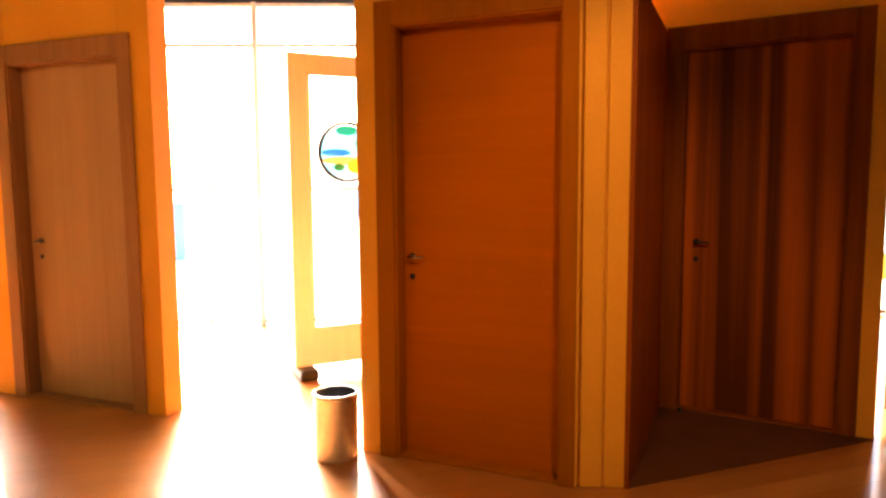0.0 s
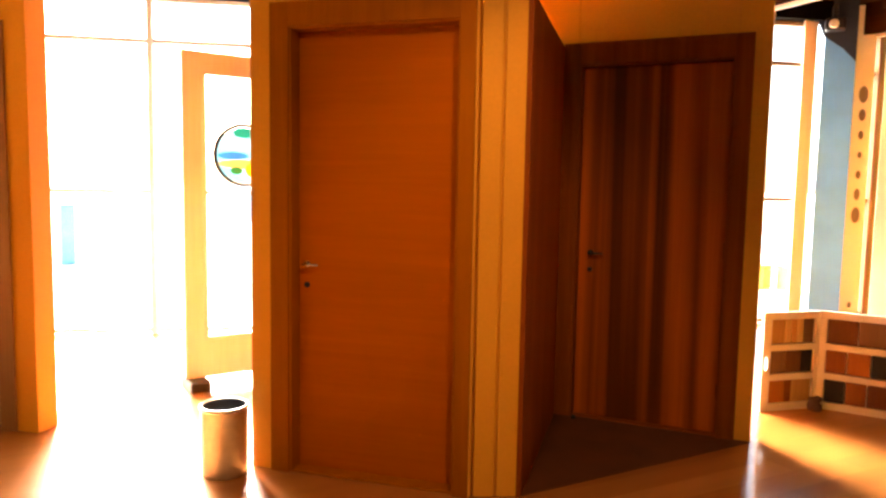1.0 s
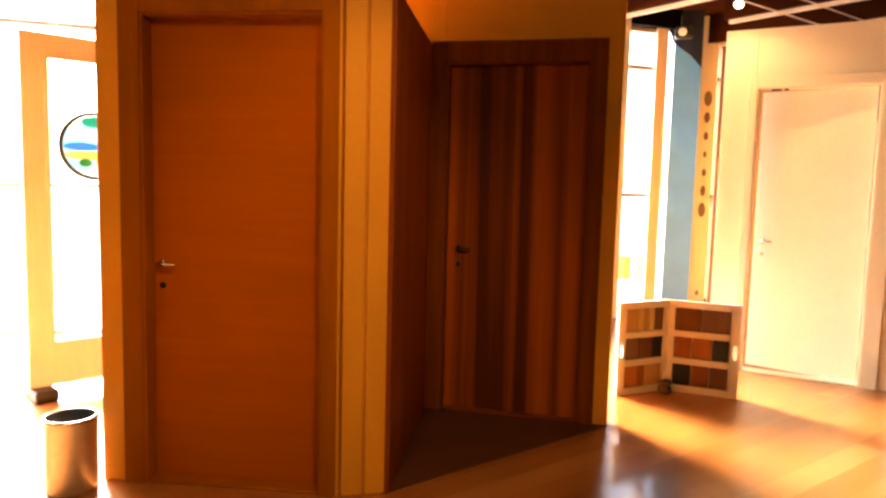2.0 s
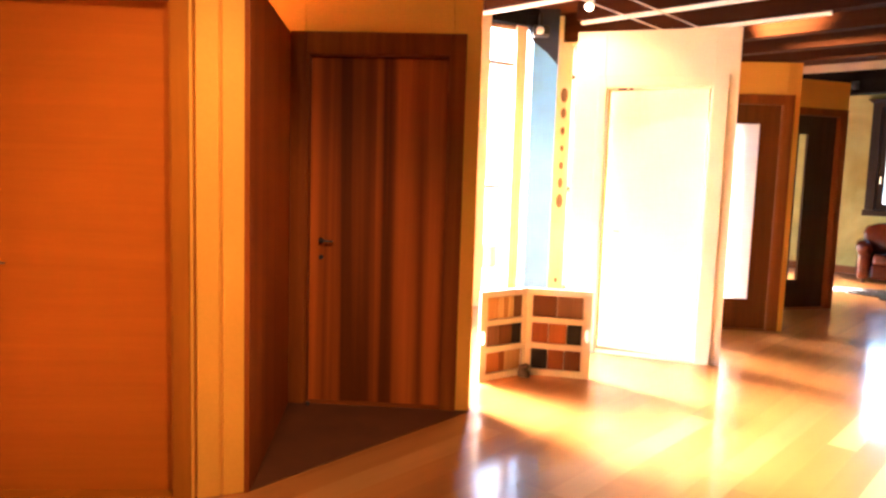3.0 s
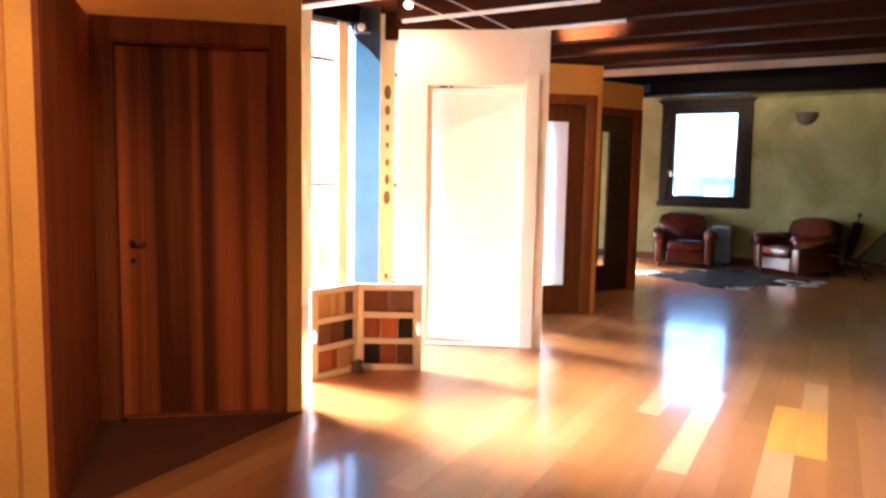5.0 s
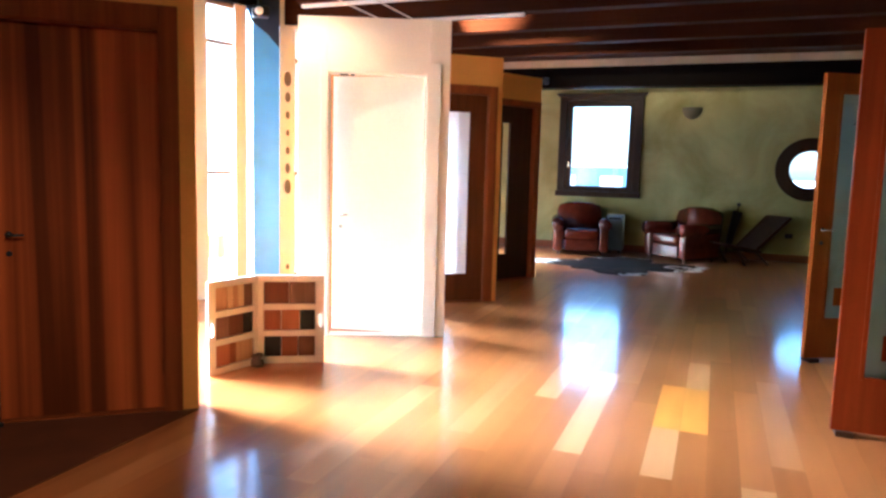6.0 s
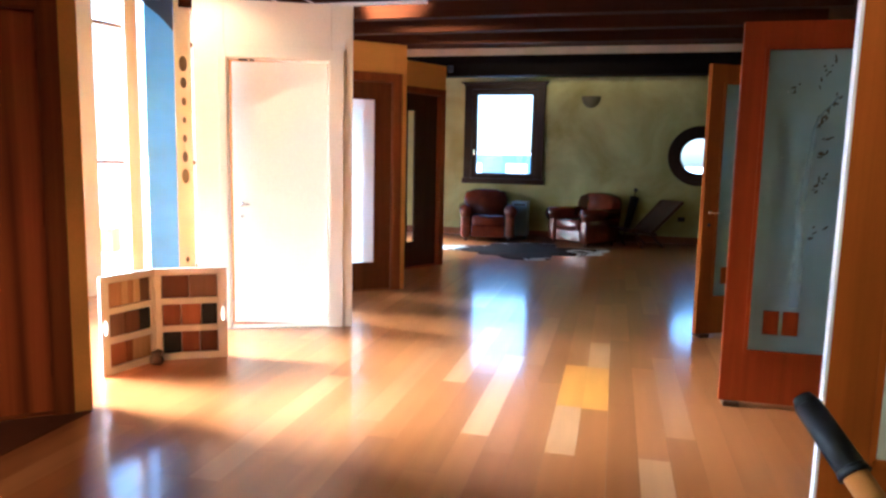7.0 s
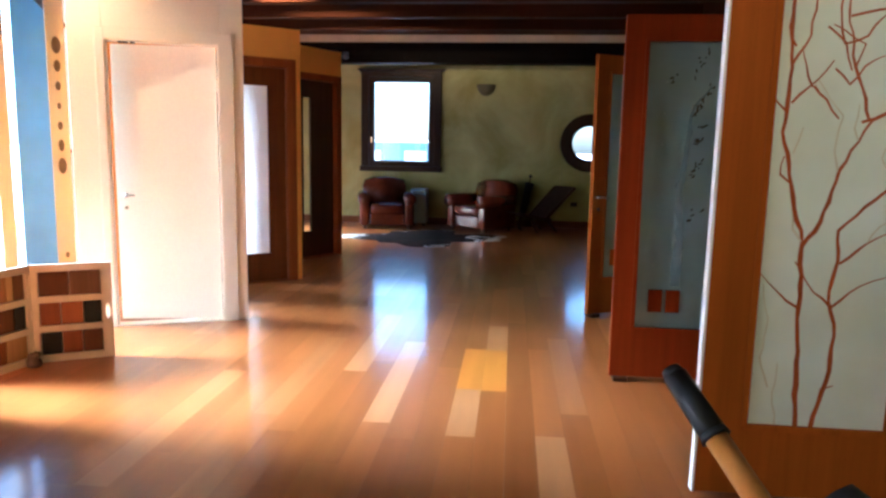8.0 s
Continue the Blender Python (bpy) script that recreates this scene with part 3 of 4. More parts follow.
twig(bm, (0.36, 1.873), [(7, -6), (3, -10)], 0.0045, 0.003, YT, rng)
twig(bm, (0.40, 1.72), [(6, -6)], 0.004, 0.003, YT, rng)
twig(bm, (0.425, 1.81), [(8, 3), (5, 7), (8, 4)], 0.0045, 0.002, YT, rng)
twig(bm, (0.425, 1.81), [(-2, 9), (0, 9)], 0.0045, 0.003, YT, rng)
twig(bm, (0.235, 1.56), [(-4, 4), (-1, 9)], 0.004, 0.002, YT, rng)
twig(bm, (0.252, 1.80), [(-3, 7), (1, 8)], 0.004, 0.002, YT, rng)
twig(bm, (0.513, 1.523), [(9, 4), (4, 6)], 0.0055, 0.002, YT, rng)
twig(bm, (0.455, 1.66), [(5, 7), (7, 4)], 0.0045, 0.002, YT, rng)
part("etched_twigs", bm, TWIG, leaf, "brown etched twigs")
bm = bmesh.new()
twig(bm, (0.446, 1.335), [(-2, 8), (2, 13), (-10, 13)], 0.0045, 0.002, YT + 0.0003, rng)
twig(bm, (0.275, 1.40), [(3, 10)], 0.004, 0.002, YT + 0.0003, rng)
twig(bm, (0.34, 1.06), [(-4, 5), (-1, 8)], 0.004, 0.002, YT + 0.0003, rng)
twig(bm, (0.51, 1.45), [(-2, 5), (1, 9)], 0.004, 0.002, YT + 0.0003, rng)
twig(bm, (0.58, 1.06), [(4, 7), (3, 2)], 0.004, 0.002, YT + 0.0003, rng)
twig(bm, (0.26, 0.47), [(-4, 12), (2, 16), (-3, 14)], 0.004, 0.002, YT + 0.0003, rng)
twig(bm, (0.30, 0.31), [(-2, 14), (1, 12)], 0.0035, 0.002, YT + 0.0003, rng)
twig(bm, (0.64, 1.30), [(-4, 9), (3, 10)], 0.0035, 0.002, YT + 0.0003, rng)
part("faint_twigs", bm, TWIG_GREY, leaf, "faint grey etched twigs")

FROST_DIM, nt, b = material("blue_grey_frosted_pane", (0.36, 0.44, 0.44), 0.3)
v = coords(nt, (1, 1, 1))
nt.links.new(ramp(nt, noise_tex(nt, v, 2.6, 5), ((0.3, (0.22, 0.28, 0.25)), (0.7, (0.31, 0.43, 0.48)))), b.inputs["Base Color"])
b.inputs["Transmission Weight"].default_value = 0.5


def red_door(m, label, seed, mat, handle):
    d, leaf = glazed_leaf(m, 0.86, 2.18, 0.125, 0.33, 2.04, mat, label, FROST_DIM, base=0.03)
    r = random.Random(seed)
    bm = bmesh.new()
    twig(bm, (0.365, 0.60), [(1, 28), (-2, 28), (2, 16), (2, 24)], 0.030, 0.012, 0.0197, r)
    twig(bm, (0.394, 1.56), [(2, 10), (9, 12)], 0.012, 0.004, 0.0197, r)
    part("etched_tree", bm, TREE_GREY, leaf, "faint etched tree")
    bm = bmesh.new()
    # leaves crowd along short side shoots
    for (x0, z0), (x1, z1), count in (((0.41, 1.62), (0.51, 1.79), 22), ((0.40, 1.27), (0.49, 1.36), 10), ((0.43, 1.0), (0.48, 1.07), 6), ((0.39, 1.43), (0.48, 1.48), 9), ((0.41, 1.86), (0.48, 1.99), 9), ((0.28, 1.80), (0.32, 1.85), 4), ((0.44, 1.52), (0.50, 1.58), 5)):
        slope = math.atan2(z1 - z0, x1 - x0)
        for i in range(count):
            t = r.random()
            x, z = x0 + (x1 - x0) * t + r.gauss(0, 0.013), z0 + (z1 - z0) * t + r.gauss(0, 0.013)
            a = slope + r.uniform(-0.8, 0.8)
            s, c = math.sin(a), math.cos(a)
            w, h = r.uniform(0.008, 0.022), r.uniform(0.004, 0.008)
            q = [Vector((x + u * c - k * s, 0.0190, z + u * s + k * c)) for u, k in ((-w, 0), (0, -h), (w, 0), (0, h))]
            f, k = [bm.verts.new(p) for p in q], [bm.verts.new(p + Vector((0, 0.001, 0))) for p in q]
            bm.faces.new(f)
            for j in range(4):
                bm.faces.new((f[j], f[(j + 1) % 4], k[(j + 1) % 4], k[j]))
    part("etched_leaves", bm, TWIG_DARK, leaf, "dark etched leaves")
    bm = bmesh.new()
    for i in range(7):
        add_box(bm, 0.228 + 0.003 * i, 0.233 + 0.003 * i, 0.019, 0.0195, 0.72 + 0.18 * i, 0.726 + 0.18 * i)
    part("etched_dots", bm, SPOT_WHITE, leaf, "tiny white dots")
    # Two small brown rectangles low on the pane.
    for u in (0.21, 0.313):
        part("inset", box(u, u + 0.085, 0.014, 0.0195, 0.435, 0.575, 0.002), mat, leaf)
    part("foot", box(0.02, 0.11, -0.03, 0.075, 0, 0.03, 0.006), DARK_BROWN, d)
    part("foot", box(0.72, 0.81, -0.03, 0.075, 0, 0.03, 0.006), DARK_BROWN, d)
    if handle:
        lever(leaf, 0.06, 1.02, 0.0, 1)
    return d


red_door(pose(1.045, 4.50, 0), "reddish cherry door with a blue-grey etched glass pane", 5, RED_WOOD, False)
red_door(pose(1.085, 6.16, 0, 0, 0, 28), "reddish cherry glazed door turned slightly, on small feet", 9, AMBER_CHERRY, True)

# glazed door with a stained glass disc by the street glazing
sd, leaf = glazed_leaf(along((-4.553, 0.685), (-4.663, 1.50)), 0.82, 2.225, 0.135, 0.335, 2.09, PALE_WOOD, "pale glazed wooden door with a round stained glass picture", CLEAR, base=0.07)
part("foot", box(0.0, 0.13, -0.12, 0.16, 0, 0.068, 0.01), DARK_METAL, sd, "grey foot")
part("foot", box(0.69, 0.82, -0.12, 0.16, 0, 0.068, 0.01), DARK_METAL, sd, "grey foot")
CXD, CZD, RD = 0.41, 1.565, 0.20
part("lead_ring", plate(ring(CXD, CZD, RD + 0.014, RD + 0.014, 48), [ring(CXD, CZD, RD - 0.010, RD - 0.010, 48)], 0.006, 0.019), DARK_METAL, leaf)
pieces = (("sky_glass", (0.30, 0.70, 0.85), (0.0, 0.0), 0.188, 0.188), ("tree_glass", (0.02, 0.45, 0.30), (0.0, 0.15), 0.075, 0.035), ("tree_glass", (0.02, 0.45, 0.30), (0.12, 0.06), 0.055, 0.05),
          ("cloud_glass", (0.9, 0.95, 0.95), (-0.06, 0.075), 0.10, 0.035), ("sea_glass", (0.05, 0.38, 0.75), (-0.08, -0.005), 0.105, 0.026), ("field_glass", (0.80, 0.62, 0.30), (-0.02, -0.06), 0.165, 0.03),
          ("bush_glass", (0.05, 0.35, 0.12), (-0.06, -0.105), 0.04, 0.026), ("field_glass", (0.95, 0.75, 0.1), (0.06, -0.10), 0.06, 0.05))
for i, (n, c, (dx, dz), rx, rz) in enumerate(pieces):
    gm, gnt, gb = material(n, c, 0.15)
    gb.inputs["Transmission Weight"].default_value = 0.25
    s = part(n, plate(ring(CXD + dx, CZD + dz, rx, rz, 24), [], 0.0165 - 0.0016 * i, 0.0195 - 0.0016 * i), gm, leaf)
    s.visible_shadow = False

# ---- loose things ----
# steel bin
bn = thing("waste_bin", pose(-3.08, 0.685, 0), "brushed steel waste bin with a dark liner beside the partition", "bin")
part("body", lathe([(0.001, 0.0), (0.104, 0.0), (0.108, 0.006), (0.108, 0.315), (0.111, 0.32), (0.111, 0.33), (0.104, 0.33), (0.104, 0.02), (0.001, 0.018)], 48), STEEL, bn, "", True)
part("liner", lathe([(0.1035, 0.326), (0.1025, 0.05), (0.001, 0.045)], 40), LINER, bn, "dark grey liner", True)
part("rim", lathe([(0.1115, 0.318), (0.114, 0.324), (0.1115, 0.332), (0.103, 0.332)], 40), CHROME, bn, "", True)

# folding sample rack
SAMPLES = {"pale": (0.55, 0.38, 0.18), "tan": (0.42, 0.24, 0.10), "brown": (0.12, 0.045, 0.018), "umber": (0.17, 0.09, 0.05), "chestnut": (0.22, 0.07, 0.018), "black": (0.018, 0.017, 0.018), "orange": (0.34, 0.12, 0.03)}
SMAT = {k: wood("sample_" + k, c, 0.35, "z", 0.15) for k, c in SAMPLES.items()}
M0, R0, L0 = (-2.568, 4.284), (-2.173, 4.517), (-2.653, 3.868)
rack = thing("sample_rack", pose(M0[0], M0[1], 0), "folding pale board with rows of wood finish samples", "sample rack")


def rack_wing(name, ang, w, rows, notch_right):
    """A wing of the rack: a board with three windows that hold samples."""
    rot = Matrix.Rotation(ang, 4, "Z")
    hh, n = 0.632, 0.055 if notch_right else 0.0
    us = (0.035, w - 0.06) if notch_right else (0.06, w - 0.035)
    holes, zs = [], ((0.425, 0.585), (0.235, 0.385), (0.045, 0.195))
    for z0, z1 in zs:
        holes.append([(us[0], z0), (us[1], z0), (us[1], z1), (us[0], z1)])
    c = w - 0.028 if notch_right else 0.028
    holes.append(ring(c, 0.31, 0.014, 0.05, 20))
    bm = plate([(0, 0), (w, 0), (w, hh), (0, hh)], holes, 0, 0.022)
    bm.transform(rot if notch_right else rot @ Matrix.Translation((-w, 0, 0)))
    wing = part(name, bm, RACK_GREY, rack)
    bm = bmesh.new()
    for z0, z1 in zs:
        add_box(bm, us[0] - 0.01, us[1] + 0.01, 0.0225, 0.027, z0 - 0.012, z1 + 0.012)
    bm.transform(rot if notch_right else rot @ Matrix.Translation((-w, 0, 0)))
    part("backing", bm, RACK_GREY, wing)
    for (z0, z1), row in zip(zs, rows):
        total = sum(k for _, k in row)
        u = us[0] + 0.004
        for kind, k in row:
            du = (us[1] - us[0] - 0.008) * k / total
            bm = box(u + 0.003, u + du - 0.003, 0.010, 0.022, z0 + 0.004, z1 - 0.004, 0.0015)
            bm.transform(rot if notch_right else rot @ Matrix.Translation((-w, 0, 0)))
            part("sample", bm, SMAT[kind], wing)
            u += du


rack_wing("right_wing", math.atan2(R0[1] - M0[1], R0[0] - M0[0]), length(M0, R0),
          ([("brown", 1), ("umber", 1.05)], [("chestnut", 1), ("orange", 1.1), ("black", 0.9)], [("black", 1), ("chestnut", 1), ("brown", 1)]), True)
rack_wing("left_wing", math.atan2(M0[1] - L0[1], M0[0] - L0[0]), length(M0, L0),
          ([("tan", 1.2), ("pale", 0.6), ("tan", 0.5), ("pale", 0.6), ("umber", 0.9)], [("umber", 1), ("brown", 1), ("black", 0.7)], [("orange", 1), ("chestnut", 0.4), ("tan", 1.2)]), False)
for z in (0.08, 0.31, 0.54):
    part("hinge", rod((0, -0.006, z - 0.03), (0, -0.006, z + 0.03), 0.007, seg=10), RACK_GREY, rack)
pouch = thing("pouch", pose(-2.53, 4.215, 0), "small dark crumpled pouch at the foot of the sample rack", "pouch")
bag = lathe([(0.001, 0), (0.034, 0.002), (0.044, 0.02), (0.038, 0.045), (0.026, 0.06), (0.036, 0.075), (0.024, 0.09), (0.001, 0.086)], 14)
crumple = random.Random(3)
for v in bag.verts:
    v.co += Vector((crumple.uniform(-1, 1), crumple.uniform(-1, 1), crumple.uniform(-0.6, 0.6) if v.co.z > 0.01 else 0)) * 0.011
part("bag", bag, SLATE_CLOTH, pouch, "", True)

# blue steel column with a wall lamp and a perforated board
col = thing("steel_column", pose(-4.475, 7.08, 0, 0, 0, 35), "blue painted steel column by the glazing", "column")
part("flange", box(-0.145, 0.145, -0.13, -0.115, 0, CEIL_Z, 0.003), BLUE_PAINT, col)
part("flange", box(-0.145, 0.145, 0.115, 0.13, 0, CEIL_Z, 0.003), BLUE_PAINT, col)
part("web", box(-0.006, 0.006, -0.115, 0.115, 0, CEIL_Z), BLUE_PAINT, col)
part("base_plate", box(-0.2, 0.2, -0.2, 0.2, 0, 0.02, 0.003), BLUE_PAINT, col)
# Dark plate takes in the bracket and the shade on the column head.
part("gusset", plate([(-0.28, CEIL_Z), (0.145, CEIL_Z), (0.145, 2.70), (0.02, 2.84), (-0.16, 2.98)], [], -0.150, -0.131), NAVY_STEEL, col, "dark navy steel gusset")
board = thing("perforated_board", pose(-4.345, 7.305, 0, 0, 0, 35), "tall cream wooden board pierced by graded oval holes", "board")
holes = [ring(0.005, z, rx, rz, 20) for z, rx, rz in ((2.40, 0.043, 0.088), (2.19, 0.032, 0.062), (1.985, 0.025, 0.047), (1.78, 0.02, 0.036), (1.575, 0.024, 0.044), (1.37, 0.028, 0.062), (1.155, 0.04, 0.084), (0.20, 0.02, 0.035))]
part("plank", plate([(-0.085, 0), (0.085, 0), (0.085, 3.3), (-0.085, 3.3)], holes, -0.02, 0.025), WHITE_PAINT, board)
part("backing", box(-0.08, 0.08, 0.027, 0.04, 0.05, 3.2), HOLE_BACKING, board)


def wall_lamp(m):
    d = thing("floodlight", m, "small white floodlight on a black bracket", "lamp", "floodlights")
    part("bracket", box(-0.02, 0.02, -0.16, 0.0, -0.02, 0.2, 0.006), DARK_METAL, d)
    bm = box(-0.09, 0.09, -0.26, -0.13, -0.07, 0.05, 0.02)
    part("housing", bm, DARK_METAL, d)
    part("face", lathe([(0.001, 0.012), (0.035, 0.01), (0.044, 0.0), (0.042, -0.01)], 24), SPOT_WHITE, d, "white lamp face").matrix_local = pose(-0.02, -0.262, -0.01, 90, 0, 0)
    return d


wall_lamp(pose(-4.46, 6.93, 3.05, 0, 0, 40))
wall_lamp(pose(-6.6, -0.15, 2.9, 0, 0, 60))

# white rails for the bright lines under the beams, and the wires between them
for y in (5.55, 6.45, 7.35):
    tr = thing("beam_rail", pose(-3.1, y, 2.985), "slim white rail under a beam", "lighting track", "lighting tracks")
    part("rail", box(-0.5 if y == 6.45 else -1.45, 1.55, -0.022, 0.022, -0.018, 0.016, 0.004), WHITE_TRACK, tr)
for x in (-3.05, -2.71):
    w = thing("ceiling_wire", pose(x, 0, 2.96), "thin pale wire strung under the beams", "wire", "ceiling wires")
    part("wire", rod((0, 4.6, 0), (0, 8.2, 0), 0.007, seg=8), WHITE_TRACK, w)


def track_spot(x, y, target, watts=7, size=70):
    d = thing("track_spotlight", pose(x, y, 2.965), "small white track spotlight, seen or added for light", "spotlight", "track spotlights")
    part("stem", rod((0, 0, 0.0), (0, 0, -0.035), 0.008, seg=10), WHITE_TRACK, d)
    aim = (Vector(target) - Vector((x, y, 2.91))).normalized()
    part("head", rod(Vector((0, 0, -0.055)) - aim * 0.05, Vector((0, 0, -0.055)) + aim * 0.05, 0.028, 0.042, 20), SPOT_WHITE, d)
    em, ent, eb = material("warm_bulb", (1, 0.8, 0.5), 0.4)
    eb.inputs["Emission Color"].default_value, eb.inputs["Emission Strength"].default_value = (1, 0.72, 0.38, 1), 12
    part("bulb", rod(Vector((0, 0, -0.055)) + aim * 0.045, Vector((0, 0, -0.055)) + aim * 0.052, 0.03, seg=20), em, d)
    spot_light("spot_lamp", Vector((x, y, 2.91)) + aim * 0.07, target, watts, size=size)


track_spot(-2.96, 5.55, (-2.3, 3.4, 0.6))
track_spot(-2.80, 4.68, (-2.25, 5.35, 1.5), 7, 80)
track_spot(-2.5, 7.35, (-2.2, 8.17, 3.2), 95, 56)
# Unseen spotlights added over the aisle to brighten door fronts and floor.
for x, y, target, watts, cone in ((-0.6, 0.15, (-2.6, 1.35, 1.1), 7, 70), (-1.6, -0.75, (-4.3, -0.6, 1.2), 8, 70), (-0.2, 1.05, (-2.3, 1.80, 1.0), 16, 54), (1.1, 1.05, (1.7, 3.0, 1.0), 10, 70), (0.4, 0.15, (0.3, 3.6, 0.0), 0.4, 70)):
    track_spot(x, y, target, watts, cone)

# armchairs
def armchair(m, label):
    d = thing("armchair", m, label, "armchair", "leather armchairs")
    part("seat_base", box(-0.30, 0.30, -0.40, 0.34, 0.06, 0.28, 0.03), LEATHER, d)
    part("seat_cushion", box(-0.29, 0.29, -0.44, 0.22, 0.27, 0.45, 0.055), LEATHER, d, "", True)
    bm = bmesh.new()
    prof = [(0.36, 0.20), (0.40, 0.5), (0.40, 0.72), (0.36, 0.83), (0.2, 0.88), (0.0, 0.89)]
    full = prof + [(-x, z) for x, z in reversed(prof[:-1])]
    for y0, s in ((0.18, 0.97), (0.26, 1.0), (0.38, 1.0), (0.46, 0.96)):
        for x, z in full:
            bm.verts.new((x * s, y0 + 0.12 * (z - 0.3), 0.2 + (z - 0.2) * s))
    bm.verts.ensure_lookup_table()
    n = len(full)
    for k in range(3):
        for i in range(n):
            j = (i + 1) % n
            bm.faces.new([bm.verts[q] for q in (k * n + i, k * n + j, (k + 1) * n + j, (k + 1) * n + i)])
    bm.faces.new([bm.verts[i] for i in range(n)])
    bm.faces.new([bm.verts[3 * n + i] for i in range(n)])
    bmesh.ops.bevel(bm, geom=[e for e in bm.edges if e.is_manifold and e.calc_face_angle(0) > 0.8], offset=0.03, segments=3, affect="EDGES")
    part("backrest", bm, LEATHER, d, "", True)
    for s in (-1, 1):
        bm = box(min(s * 0.31, s * 0.47), max(s * 0.31, s * 0.47), -0.42, 0.38, 0.06, 0.50, 0.03)
        part("arm", bm, LEATHER, d, "", True)
        part("arm_roll", rod((s * 0.40, -0.45, 0.52), (s * 0.40, 0.36, 0.54), 0.105, 0.095, 24), LEATHER, d, "", True)
        for y in (-0.34, 0.30):
            part("foot", rod((s * 0.38, y, 0.0), (s * 0.38, y, 0.07), 0.025, 0.032, 12), DARK_BROWN, d)
    return d


armchair(pose(-1.84, 12.72, 0, 0, 0, 14), "oxblood leather club armchair under the window")
armchair(pose(-0.10, 12.62, 0, 0, 0, -42), "oxblood leather club armchair turned aside beside a folding lounger")

# grey heater between the armchair and the wall
ht = thing("heater", pose(-1.18, 13.1, 0), "light grey storage heater standing against the wall", "heater")
part("case", box(-0.24, 0.05, -0.14, 0.16, 0.05, 0.68, 0.012), HEATER, ht)
part("grille", box(-0.20, 0.01, -0.147, -0.138, 0.60, 0.64, 0.003), DARK_METAL, ht)
for x in (-0.18, 0.0):
    part("foot", box(x - 0.03, x + 0.03, -0.10, 0.14, 0, 0.052), DARK_METAL, ht)

# folding lounger
SLING = plain("dark_woven_sling", (0.05, 0.028, 0.02), 0.7, 0, 0.3, 14)
lg = thing("folding_lounger", pose(0.86, 12.62, 0, 0, 0, 38), "dark slatted folding wooden lounger with a raised back", "lounger")
for s in (-1, 1):
    part("side_rail", rod((-0.55, s * 0.24, 0.34), (0.12, s * 0.24, 0.22), 0.03, seg=10), DARK_BROWN, lg)
    part("back_rail", rod((0.0, s * 0.24, 0.22), (0.64, s * 0.26, 0.76), 0.028, seg=10), DARK_BROWN, lg)
    part("leg", rod((-0.35, s * 0.22, 0.31), (-0.15, s * 0.22, 0.0), 0.018, seg=10), DARK_BROWN, lg)
    part("leg", rod((0.02, s * 0.22, 0.24), (0.30, s * 0.22, 0.0), 0.018, seg=10), DARK_BROWN, lg)
bm = box(-0.42, 0.46, -0.26, 0.26, -0.018, 0.018, 0.01)
bm.transform(Matrix.Translation((0.31, 0, 0.48)) @ Matrix.Rotation(-0.7, 4, "Y"))
part("back_sling", bm, SLING, lg, "dark brown woven back")
for i in range(11):
    k = i / 10
    a = Vector((-0.53 + 0.6 * k, 0, 0.355 - 0.11 * k))
    bm = box(-0.027, 0.027, -0.25, 0.25, -0.01, 0.01, 0.003)
    bm.transform(Matrix.Translation(a) @ Matrix.Rotation(0.18, 4, "Y"))
    part("slat", bm, DARK_BROWN, lg)
um = thing("folded_umbrella", pose(0.62, 13.02, 0), "dark folded umbrella leaning by the wall", "umbrella")
part("canopy", rod((0.0, 0, 0.25), (0.12, 0.1, 0.82), 0.05, 0.08, 14), BLACK_PLASTIC, um, "", True)
part("shaft", rod((-0.06, -0.04, 0.0), (0.13, 0.11, 0.92), 0.011, seg=10), DARK_BROWN, um)
part("tip", lathe([(0.001, 0.05), (0.03, 0.035), (0.036, 0.0), (0.001, -0.03)], 14), BLACK_PLASTIC, um, "", True).matrix_local = pose(0.13, 0.11, 0.93)

# wall sconce and socket
SCONCE = plaster("dull_plaster_bowl", (0.13, 0.11, 0.055), 0.8)
sc = thing("wall_sconce", pose(-0.10, FAR_Y, 2.50), "half-bowl plaster wall sconce", "lamp")
bm = bmesh.new()
for i in range(9):
    a = math.pi * i / 8
    for k in range(7):
        e = k / 6 * math.pi / 2
        bm.verts.new((0.17 * math.cos(a) * math.cos(e), -0.14 * math.sin(a) * math.cos(e), 0.08 - 0.2 * math.sin(e)))
bm.verts.ensure_lookup_table()
for i in range(8):
    for k in range(6):
        bm.faces.new([bm.verts[q] for q in (i * 7 + k, (i + 1) * 7 + k, (i + 1) * 7 + k + 1, i * 7 + k + 1)])
part("bowl", bm, SCONCE, sc, "", True)
part("wall_plate", box(-0.08, 0.08, -0.012, 0.0, -0.05, 0.06, 0.003), DARK_METAL, sc)
so = thing("wall_socket", pose(1.56, FAR_Y, 0.44), "small black wall socket", "socket")
part("plate", box(-0.06, 0.06, -0.012, 0, -0.04, 0.04, 0.004), BLACK_PLASTIC, so)
part("plug", rod((0.02, -0.012, 0.0), (0.02, -0.05, 0.0), 0.022, seg=14), BLACK_PLASTIC, so)

# small black spot on the beam
bs = thing("beam_spotlight", pose(-2.5, 12.45, 2.98), "small black spotlight fixed to the dark beam", "spotlight")
part("mount", box(-0.05, 0.05, -0.03, 0.0, -0.06, 0.06, 0.006), BLACK_PLASTIC, bs)
part("barrel", rod((0, -0.02, 0), (0.03, -0.16, -0.03), 0.05, 0.06, 18), BLACK_PLASTIC, bs, "", True)

